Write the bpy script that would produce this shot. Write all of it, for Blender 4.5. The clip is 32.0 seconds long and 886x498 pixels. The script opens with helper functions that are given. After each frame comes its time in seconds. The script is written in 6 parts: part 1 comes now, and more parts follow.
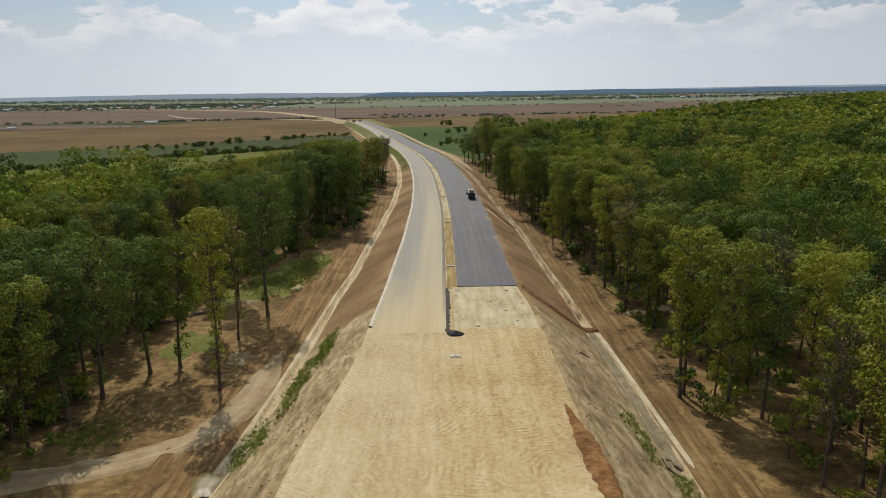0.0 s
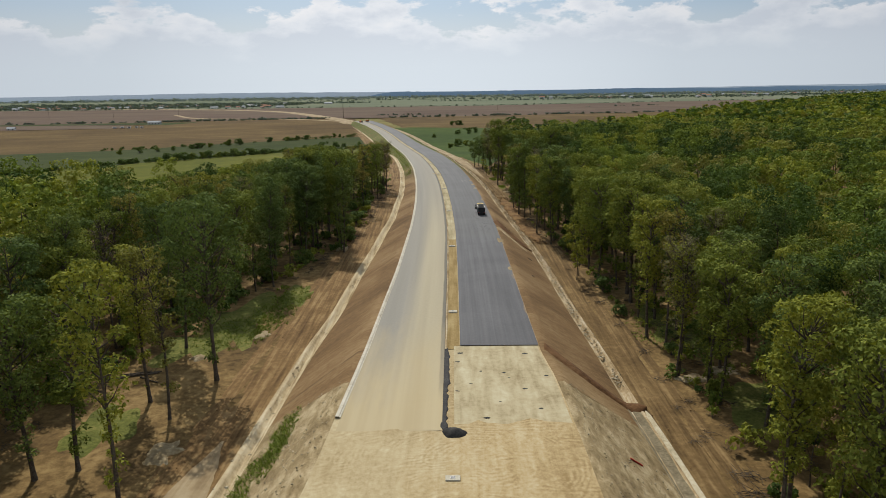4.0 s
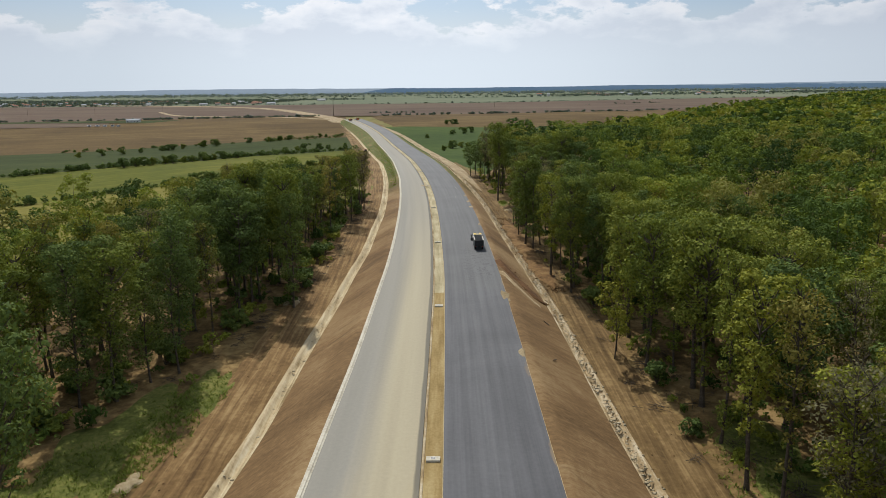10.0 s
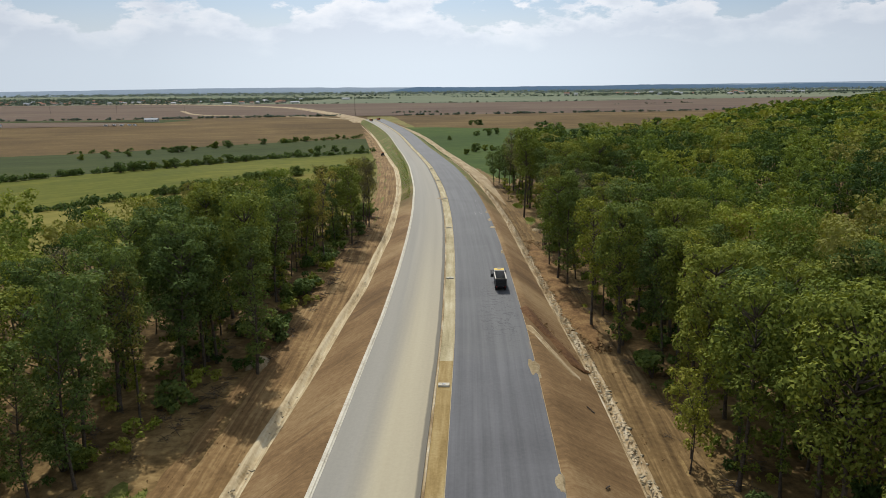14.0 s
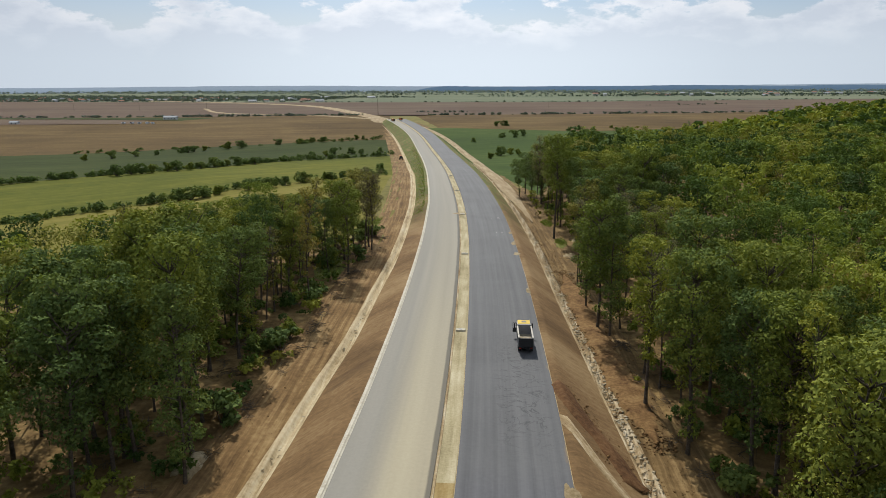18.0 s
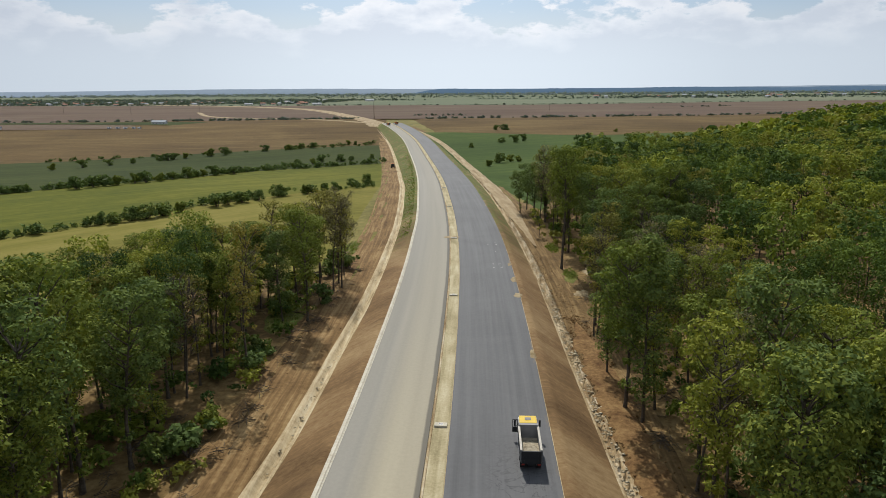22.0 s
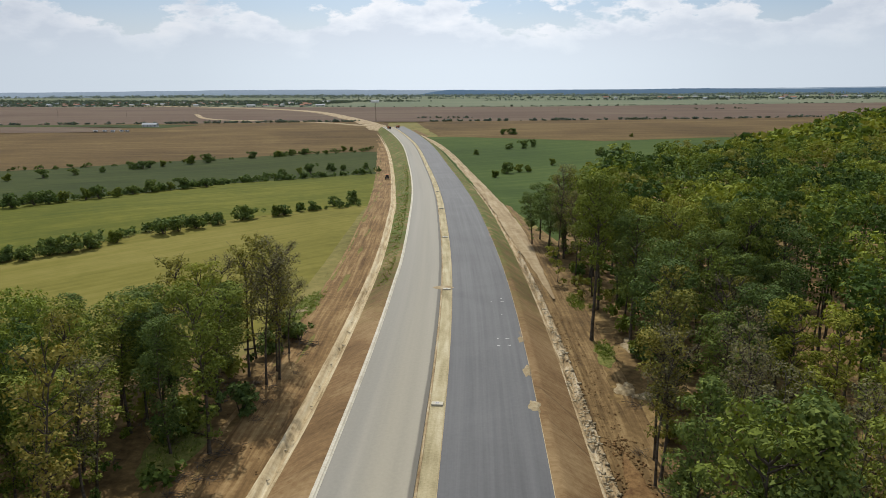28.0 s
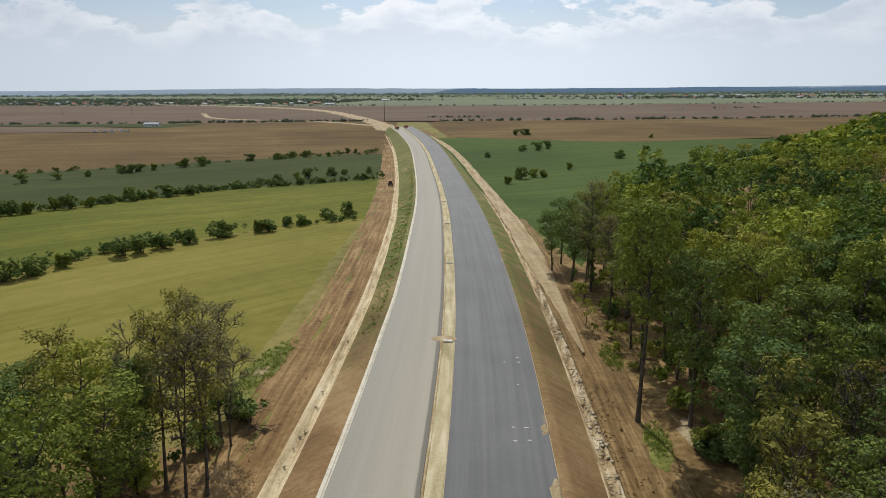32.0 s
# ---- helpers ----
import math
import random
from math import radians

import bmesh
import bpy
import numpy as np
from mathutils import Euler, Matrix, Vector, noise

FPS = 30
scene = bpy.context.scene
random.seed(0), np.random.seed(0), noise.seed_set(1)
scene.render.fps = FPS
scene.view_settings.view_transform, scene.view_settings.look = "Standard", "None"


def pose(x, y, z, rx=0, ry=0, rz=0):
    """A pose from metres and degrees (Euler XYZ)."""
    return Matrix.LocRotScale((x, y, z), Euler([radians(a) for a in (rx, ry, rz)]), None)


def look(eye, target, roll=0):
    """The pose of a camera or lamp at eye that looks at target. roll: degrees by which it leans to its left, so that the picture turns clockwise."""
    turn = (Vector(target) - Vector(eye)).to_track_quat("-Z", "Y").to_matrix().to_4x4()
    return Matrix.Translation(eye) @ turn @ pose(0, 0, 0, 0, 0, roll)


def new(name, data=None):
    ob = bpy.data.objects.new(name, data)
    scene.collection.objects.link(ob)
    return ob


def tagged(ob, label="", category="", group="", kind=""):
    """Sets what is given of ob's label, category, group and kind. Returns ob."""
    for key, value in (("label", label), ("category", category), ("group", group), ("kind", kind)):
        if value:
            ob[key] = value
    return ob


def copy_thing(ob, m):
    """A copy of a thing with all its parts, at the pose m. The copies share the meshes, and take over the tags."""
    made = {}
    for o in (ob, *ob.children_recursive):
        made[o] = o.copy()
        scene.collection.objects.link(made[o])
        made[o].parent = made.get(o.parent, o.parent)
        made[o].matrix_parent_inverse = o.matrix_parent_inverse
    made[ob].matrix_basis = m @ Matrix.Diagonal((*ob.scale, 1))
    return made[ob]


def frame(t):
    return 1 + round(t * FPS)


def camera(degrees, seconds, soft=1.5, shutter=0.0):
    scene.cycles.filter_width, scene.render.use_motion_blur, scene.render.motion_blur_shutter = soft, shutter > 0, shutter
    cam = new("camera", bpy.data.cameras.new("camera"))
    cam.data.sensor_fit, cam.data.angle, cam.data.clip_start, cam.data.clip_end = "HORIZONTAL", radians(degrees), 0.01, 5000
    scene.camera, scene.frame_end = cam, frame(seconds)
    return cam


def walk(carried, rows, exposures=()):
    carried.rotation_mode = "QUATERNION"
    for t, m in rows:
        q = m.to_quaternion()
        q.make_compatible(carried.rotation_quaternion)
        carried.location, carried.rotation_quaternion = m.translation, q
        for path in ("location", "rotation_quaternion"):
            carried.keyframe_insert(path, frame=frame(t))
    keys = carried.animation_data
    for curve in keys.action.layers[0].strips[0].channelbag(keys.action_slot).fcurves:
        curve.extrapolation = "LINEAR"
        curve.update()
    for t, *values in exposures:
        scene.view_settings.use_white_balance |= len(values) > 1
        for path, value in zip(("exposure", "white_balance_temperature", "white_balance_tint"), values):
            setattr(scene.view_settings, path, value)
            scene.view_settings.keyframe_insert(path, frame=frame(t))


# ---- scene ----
cam = camera(66.1, 32.0, soft=0.45)
PATH = [
    (0, (1.002, -0.089, 35.945), (0.998, 1.861, 35.498), -0.8),
    (0.5, (1.310, 3.802, 35.951), (1.292, 5.752, 35.504), -0.8),
    (1, (1.608, 7.686, 35.955), (1.577, 9.635, 35.508), -0.8),
    (1.5, (1.877, 11.559, 35.958), (1.840, 13.508, 35.511), -0.8),
    (2, (2.111, 15.423, 35.959), (2.075, 17.372, 35.512), -0.8),
    (2.5, (2.312, 19.286, 35.961), (2.275, 21.235, 35.514), -0.8),
    (3, (2.486, 23.154, 35.967), (2.450, 25.104, 35.521), -0.8),
    (3.5, (2.640, 27.03, 35.99), (2.603, 28.979, 35.543), -0.8),
    (5.5, (3.230, 42.527, 36.208), (3.197, 44.476, 35.758), -0.9),
    (6, (3.315, 46.415, 36.236), (3.282, 48.364, 35.787), -0.8),
    (6.5, (3.355, 50.317, 36.27), (3.323, 52.265, 35.819), -0.8),
    (7, (3.368, 54.228, 36.309), (3.338, 56.176, 35.858), -0.8),
    (7.5, (3.393, 58.147, 36.346), (3.366, 60.095, 35.894), -0.8),
    (8, (3.469, 62.072, 36.38), (3.442, 64.02, 35.928), -0.7),
    (8.5, (3.618, 66.014, 36.412), (3.593, 67.962, 35.958), -0.7),
    (9, (3.824, 69.981, 36.442), (3.800, 71.929, 35.987), -0.8),
    (9.5, (4.059, 73.973, 36.472), (4.034, 75.921, 36.016), -0.7),
    (10, (4.319, 77.994, 36.505), (4.294, 79.941, 36.047), -0.7),
    (10.5, (4.578, 82.038, 36.54), (4.553, 83.984, 36.081), -0.7),
    (11, (4.826, 86.105, 36.58), (4.801, 88.051, 36.12), -0.8),
    (11.5, (5.066, 90.189, 36.62), (5.040, 92.135, 36.16), -0.8),
    (12, (5.306, 94.268, 36.656), (5.281, 96.214, 36.196), -0.8),
    (12.5, (5.546, 98.309, 36.688), (5.508, 100.254, 36.226), -0.8),
    (13, (5.774, 102.293, 36.714), (5.713, 104.238, 36.254), -0.7),
    (13.5, (5.964, 106.207, 36.734), (5.882, 108.152, 36.274), -0.7),
    (14, (6.107, 110.052, 36.747), (6.010, 111.996, 36.287), -0.6),
    (14.5, (6.194, 113.844, 36.752), (6.080, 115.787, 36.292), -0.4),
    (16.5, (6.416, 128.852, 36.782), (6.262, 130.792, 36.321), -0.4),
    (17, (6.578, 132.582, 36.793), (6.416, 134.521, 36.331), -0.2),
    (17.5, (6.745, 136.307, 36.808), (6.579, 138.247, 36.348), -0.1),
    (18, (6.933, 140.038, 36.827), (6.764, 141.977, 36.365), -0.2),
    (18.5, (7.082, 143.798, 36.842), (6.912, 145.737, 36.38), -0.3),
    (19, (7.184, 147.598, 36.857), (7.017, 149.537, 36.396), -0.4),
    (19.5, (7.242, 151.41, 36.867), (7.073, 153.349, 36.407), -0.4),
    (20, (7.290, 155.213, 36.877), (7.121, 157.153, 36.42), -0.3),
    (20.5, (7.317, 158.984, 36.887), (7.149, 160.924, 36.43), -0.3),
    (21, (7.351, 162.709, 36.894), (7.181, 164.649, 36.437), -0.4),
    (21.5, (7.387, 166.397, 36.902), (7.217, 168.337, 36.446), -0.4),
    (22, (7.503, 170.064, 36.914), (7.332, 172.004, 36.459), -0.4),
    (22.5, (7.598, 173.728, 36.926), (7.428, 175.667, 36.47), -0.4),
    (23, (7.642, 177.412, 36.941), (7.469, 179.352, 36.486), -0.5),
    (23.5, (7.618, 181.13, 36.965), (7.448, 183.07, 36.512), -0.4),
    (24, (7.537, 184.85, 36.994), (7.365, 186.79, 36.542), -0.4),
    (24.5, (7.438, 188.533, 37.022), (7.265, 190.473, 36.57), -0.5),
    (25, (7.350, 192.16, 37.052), (7.177, 194.1, 36.6), -0.5),
    (25.5, (7.302, 195.732, 37.094), (7.127, 197.672, 36.642), -0.7),
    (27.5, (7.210, 209.844, 37.484), (7.024, 211.783, 37.031), -0.6),
    (28, (7.158, 213.333, 37.528), (6.967, 215.272, 37.076), -0.3),
    (28.5, (7.091, 216.808, 37.562), (6.895, 218.746, 37.108), -0.4),
    (29, (7.026, 220.29, 37.59), (6.825, 222.227, 37.135), -0.5),
    (29.5, (6.957, 223.803, 37.615), (6.753, 225.74, 37.159), -0.5),
    (30, (6.848, 227.354, 37.634), (6.642, 229.291, 37.181), -0.3),
    (30.5, (6.685, 230.942, 37.645), (6.475, 232.879, 37.194), -0.2),
    (31, (6.481, 234.57, 37.649), (6.266, 236.506, 37.196), -0.2),
    (31.5, (6.262, 238.242, 37.653), (6.041, 240.177, 37.198), -0.3),
    (32, (6.037, 241.942, 37.657), (5.813, 243.877, 37.201), -0.3),
]
walk(cam, [(t, look(eye, target, roll)) for t, eye, target, roll in PATH], exposures=((0.0, -0.15, 6480, 10), (3.0, -0.15, 6400, 10), (7.0, -0.13, 6200, 10), (12.0, 0.0, 6180, 10), (32.0, 0.0, 6200, 10)))

# ---- world, sun, exposure ----
SUN_EL, SUN_AZ = 50.0, -16.0        # degrees above the horizon; to the right of straight ahead
scene.view_settings.exposure = 0.0
world = bpy.data.worlds.new("sky")
scene.world = world
world.use_nodes = True
wn, wl = world.node_tree.nodes, world.node_tree.links
wn.clear()
w_out = wn.new("ShaderNodeOutputWorld")
w_bg = wn.new("ShaderNodeBackground")
w_bg.inputs["Strength"].default_value = 0.09
w_sky = wn.new("ShaderNodeTexSky")
w_sky.sky_type, w_sky.sun_disc = "NISHITA", False
w_sky.sun_elevation, w_sky.sun_rotation = radians(SUN_EL), radians(SUN_AZ)
w_sky.air_density, w_sky.dust_density, w_sky.ozone_density = 1.0, 2.0, 1.0
w_tc = wn.new("ShaderNodeTexCoord")
w_sep = wn.new("ShaderNodeSeparateXYZ")
wl.new(w_tc.outputs["Generated"], w_sep.inputs[0])


def wmath(op, a, b=None, clamp=False):
    n = wn.new("ShaderNodeMath")
    n.operation, n.use_clamp = op, clamp
    for i, v in enumerate((a, b)):
        if isinstance(v, (int, float)):
            n.inputs[i].default_value = v
        elif v is not None:
            wl.new(v, n.inputs[i])
    return n.outputs[0]


def wramp(fac, stops):
    n = wn.new("ShaderNodeValToRGB")
    while len(n.color_ramp.elements) < len(stops):
        n.color_ramp.elements.new(0.5)
    for e, (p, c) in zip(n.color_ramp.elements, stops):
        e.position, e.color = p, (*c, 1) if len(c) == 3 else c
    wl.new(fac, n.inputs[0])
    return n.outputs["Color"]


# cumulus low in the sky, flat-bottomed and drawn out sideways
w_map = wn.new("ShaderNodeMapping")
w_map.inputs["Scale"].default_value, w_map.inputs["Location"].default_value = (1.0, 1.0, 2.2), (0.37, 0.0, 0.21)
wl.new(w_tc.outputs["Generated"], w_map.inputs["Vector"])
w_n = wn.new("ShaderNodeTexNoise")
w_n.inputs["Scale"].default_value, w_n.inputs["Detail"].default_value, w_n.inputs["Roughness"].default_value = 7.5, 12, 0.6
wl.new(w_map.outputs[0], w_n.inputs["Vector"])
# how far the bank of cloud reaches up: dense over the land, its lumpy tops against the blue, broken clouds higher up
w_bias = wramp(w_sep.outputs[2], [(0.04, (0.85,) * 3), (0.075, (0.62,) * 3), (0.10, (0.50,) * 3), (0.125, (0.43,) * 3), (0.2, (0.48,) * 3), (0.35, (0.50,) * 3)])
w_dense = wmath("ADD", w_n.outputs["Fac"], wmath("SUBTRACT", w_bias, 0.5))
w_cloud = wramp(w_dense, [(0.462, (0, 0, 0)), (0.508, (1, 1, 1))])
w_n2 = wn.new("ShaderNodeTexNoise")
w_n2.inputs["Scale"].default_value, w_n2.inputs["Detail"].default_value = 13.0, 8
wl.new(w_map.outputs[0], w_n2.inputs["Vector"])
w_ccol = wramp(wmath("ADD", wmath("MULTIPLY", w_n2.outputs["Fac"], 0.55), wmath("MULTIPLY", w_dense, 0.75)), [(0.60, (10.0, 10.0, 10.1)), (0.68, (8.9, 9.2, 9.6)), (0.78, (7.3, 7.8, 8.5))])
w_blue = wramp(w_sep.outputs[2], [(0.05, (7.0, 8.0, 8.9)), (0.125, (4.6, 6.6, 8.9)), (0.6, (2.2, 4.0, 7.4))])
w_mix0 = wn.new("ShaderNodeMix")
w_mix0.data_type = "RGBA"
w_mix0.inputs["Factor"].default_value = 0.45
wl.new(w_blue, w_mix0.inputs["A"]), wl.new(w_sky.outputs[0], w_mix0.inputs["B"])
w_mix = wn.new("ShaderNodeMix")
w_mix.data_type = "RGBA"
wl.new(w_cloud, w_mix.inputs["Factor"]), wl.new(w_mix0.outputs["Result"], w_mix.inputs["A"]), wl.new(w_ccol, w_mix.inputs["B"])
# pale haze low over the land
w_haze = wramp(w_sep.outputs[2], [(0.0, (1, 1, 1)), (0.035, (0.95, 0.95, 0.95)), (0.055, (0.70, 0.70, 0.70)), (0.078, (0.26, 0.26, 0.26)), (0.11, (0.04, 0.04, 0.04)), (0.25, (0.40, 0.40, 0.40)), (1.0, (0.40, 0.40, 0.40))])
w_mix2 = wn.new("ShaderNodeMix")
w_mix2.data_type = "RGBA"
w_mix2.inputs["B"].default_value = (7.9, 8.6, 9.15, 1)
wl.new(w_haze, w_mix2.inputs["Factor"]), wl.new(w_mix.outputs["Result"], w_mix2.inputs["A"])
# the sky is brightest below the sun and fades to the sides
w_dot = wn.new("ShaderNodeVectorMath")
w_dot.operation = "DOT_PRODUCT"
w_dot.inputs[1].default_value = (math.sin(radians(SUN_AZ + 12)), math.cos(radians(SUN_AZ + 12)), 0.0)
wl.new(w_tc.outputs["Generated"], w_dot.inputs[0])
w_glow = wramp(w_dot.outputs["Value"], [(0.0, (0.88, 0.88, 0.88)), (0.80, (0.82, 0.82, 0.83)), (0.93, (0.92, 0.92, 0.92)), (1.0, (1.09, 1.08, 1.07))])
w_mul = wn.new("ShaderNodeMix")
w_mul.data_type, w_mul.blend_type = "RGBA", "MULTIPLY"
w_mul.inputs["Factor"].default_value = 1.0
wl.new(w_mix2.outputs["Result"], w_mul.inputs["A"]), wl.new(w_glow, w_mul.inputs["B"])
wl.new(w_mul.outputs["Result"], w_bg.inputs["Color"])
wl.new(w_bg.outputs[0], w_out.inputs[0])

sun_data = bpy.data.lights.new("sun", "SUN")
sun_data.energy, sun_data.angle, sun_data.color = 4.4, radians(0.6), (1.0, 0.935, 0.82)
sun = new("sun", sun_data)
_a, _e = radians(SUN_AZ), radians(SUN_EL)
sun.matrix_world = look((0, 0, 200), (-200 * math.sin(_a) * math.cos(_e), -200 * math.cos(_a) * math.cos(_e), 200 - 200 * math.sin(_e)))


# ---- materials ----
def lin(r, g, b):
    """Linear base colour from 0..255 values as they look in full sun."""
    return tuple(0.66 * ((c / 255 + 0.055) / 1.055) ** 2.4 for c in (r, g, b))


class Nodes:
    """A small helper round one material's node tree."""

    def __init__(self, name, rough=0.9, spec=0.25):
        self.mat = bpy.data.materials.new(name)
        self.mat.use_nodes = True
        self.n, self.l = self.mat.node_tree.nodes, self.mat.node_tree.links
        self.bsdf = self.n["Principled BSDF"]
        self.bsdf.inputs["Roughness"].default_value = rough
        self.bsdf.inputs["Specular IOR Level"].default_value = spec

    def coord(self, kind="Object", scale=(1, 1, 1), turn=0.0):
        """Coordinates turned so that x runs along that many degrees, then scaled."""
        tc, mp = self.n.new("ShaderNodeTexCoord"), self.n.new("ShaderNodeMapping")
        mp.inputs["Scale"].default_value = scale
        src = tc.outputs[kind]
        if turn:
            rot = self.n.new("ShaderNodeMapping")
            rot.inputs["Rotation"].default_value = (0, 0, radians(-turn))
            self.l.new(src, rot.inputs["Vector"])
            src = rot.outputs[0]
        self.l.new(src, mp.inputs["Vector"])
        return mp.outputs[0]

    def noise(self, vec, scale, detail=5, rough=0.6, warp=0.0):
        t = self.n.new("ShaderNodeTexNoise")
        t.inputs["Scale"].default_value, t.inputs["Detail"].default_value = scale, detail
        t.inputs["Roughness"].default_value, t.inputs["Distortion"].default_value = rough, warp
        self.l.new(vec, t.inputs["Vector"])
        return t.outputs["Fac"]

    def ramp(self, fac, stops):
        r = self.n.new("ShaderNodeValToRGB")
        while len(r.color_ramp.elements) < len(stops):
            r.color_ramp.elements.new(0.5)
        for e, (p, c) in zip(r.color_ramp.elements, stops):
            e.position, e.color = p, (*c, 1) if not isinstance(c, float) else (c, c, c, 1)
        self.l.new(fac, r.inputs[0])
        return r.outputs["Color"]

    def mix(self, fac, a, b, mode="MIX"):
        m = self.n.new("ShaderNodeMix")
        m.data_type, m.blend_type = "RGBA", mode
        for key, v in (("Factor", fac), ("A", a), ("B", b)):
            if isinstance(v, (int, float)):
                m.inputs[key].default_value = v
            elif isinstance(v, tuple):
                m.inputs[key].default_value = (*v, 1)
            else:
                self.l.new(v, m.inputs[key])
        return m.outputs["Result"]

    def math(self, op, a, b=0.0):
        m = self.n.new("ShaderNodeMath")
        m.operation, m.use_clamp = op, False
        for i, v in enumerate((a, b)):
            if isinstance(v, (int, float)):
                m.inputs[i].default_value = v
            else:
                self.l.new(v, m.inputs[i])
        return m.outputs[0]

    def split(self, vec):
        s = self.n.new("ShaderNodeSeparateXYZ")
        self.l.new(vec, s.inputs[0])
        return s.outputs

    def color(self, c):
        self.l.new(c, self.bsdf.inputs["Base Color"])
        return self

    def bump(self, h, strength=0.4, distance=0.1):
        b = self.n.new("ShaderNodeBump")
        b.inputs["Strength"].default_value, b.inputs["Distance"].default_value = strength, distance
        self.l.new(h, b.inputs["Height"])
        self.l.new(b.outputs[0], self.bsdf.inputs["Normal"])
        return self

    def rand(self, of="object"):
        if of == "object":
            return self.n.new("ShaderNodeObjectInfo").outputs["Random"]
        return self.n.new("ShaderNodeNewGeometry").outputs["Random Per Island"]


def earth(name, dark, mid, light, big=0.05, fine=1.2, along=None, bump=0.6, dist=0.15, rough=0.95, uv=False):
    """Soil, gravel or grass: two scales of noise between three colours; along: streaks along the road."""
    m = Nodes(name, rough, 0.15)
    v = m.coord("UV" if uv else "Object")
    a, b = m.noise(v, big, 4, 0.6, 0.4), m.noise(v, fine, 6, 0.65)
    f = m.math("ADD", m.math("MULTIPLY", a, 0.5), m.math("MULTIPLY", b, 0.5))
    if along:
        s = m.noise(m.coord("UV", (along[0], along[1], 1)), 1.0, 4, 0.6, 0.2)
        f = m.math("ADD", m.math("MULTIPLY", f, 0.5), m.math("MULTIPLY", s, 0.5))
    m.color(m.ramp(f, [(0.37, dark), (0.5, mid), (0.62, light)]))
    return m.bump(f, bump, dist).mat


M = {}


def sand():
    """Rolled sand with long wheel tracks and swirls of turning vehicles."""
    m = Nodes("sand", 0.95, 0.15)
    uv = m.coord("UV")
    big, fine = m.noise(uv, 0.05, 4, 0.6, 0.6), m.noise(uv, 1.5, 6, 0.7)
    lanes = m.noise(m.coord("UV", (0.9, 0.03, 1)), 1.0, 5, 0.65, 0.3)
    swirl = m.noise(m.coord("UV", (0.30, 0.10, 1)), 1.0, 7, 0.75, 3.2)
    tread = m.math("MAXIMUM", m.noise(m.coord("UV", (2.6, 0.28, 1), 34), 1.0, 4, 0.6, 0.4), m.noise(m.coord("UV", (2.4, 0.30, 1), -38), 1.0, 4, 0.6, 0.4))
    f = m.math("ADD", m.math("ADD", m.math("MULTIPLY", big, 0.26), m.math("MULTIPLY", lanes, 0.17)), m.math("ADD", m.math("MULTIPLY", swirl, 0.22), m.math("ADD", m.math("MULTIPLY", fine, 0.26), m.math("MULTIPLY", tread, 0.07))))
    for k, (cx, cy, pitch) in enumerate(((7, 70, 0.5), (1, 50, 0.6), (13, 58, 0.45), (4, 92, 0.55))):
        # fine arcs left by turning rollers
        w = m.n.new("ShaderNodeTexWave")
        w.wave_type, w.rings_direction = "RINGS", "Z"
        mp = m.n.new("ShaderNodeMapping")
        mp.inputs["Location"].default_value = (-cx, -cy, 0)
        m.l.new(uv, mp.inputs["Vector"])
        m.l.new(mp.outputs[0], w.inputs["Vector"])
        w.inputs["Scale"].default_value, w.inputs["Distortion"].default_value, w.inputs["Detail"].default_value, w.inputs["Detail Scale"].default_value = pitch, 7.0, 4.0, 0.8
        msk = m.ramp(m.noise(mp.outputs[0], 0.16, 3, 0.6), [(0.54, 0.0), (0.62, 1.0)])
        f = m.math("ADD", f, m.math("MULTIPLY", m.math("MULTIPLY", m.math("SUBTRACT", w.outputs["Fac"], 0.5), 0.05), msk))
    rough_c = m.ramp(f, [(0.41, lin(162, 137, 95)), (0.49, lin(194, 171, 126)), (0.57, lin(212, 195, 156))])
    lane_c = m.ramp(f, [(0.41, lin(176, 156, 116)), (0.50, lin(200, 182, 142)), (0.58, lin(214, 200, 164))])
    # the left side is driven smooth and pale, and all of it paler towards the paving
    s = m.split(uv)
    side = m.math("ADD", m.math("ADD", m.math("MULTIPLY", s[0], 0.05), m.math("MULTIPLY", s[1], -0.006)), m.math("MULTIPLY", m.math("SUBTRACT", m.noise(m.coord("UV", (0.3, 0.03, 1)), 1.0, 5, 0.6, 0.5), 0.5), 0.9))
    m.color(m.mix(m.ramp(m.math("ADD", side, 1.0), [(0.22, 0.0), (0.55, 1.0)]), lane_c, rough_c))
    return m.bump(f, 0.6, 0.3).mat


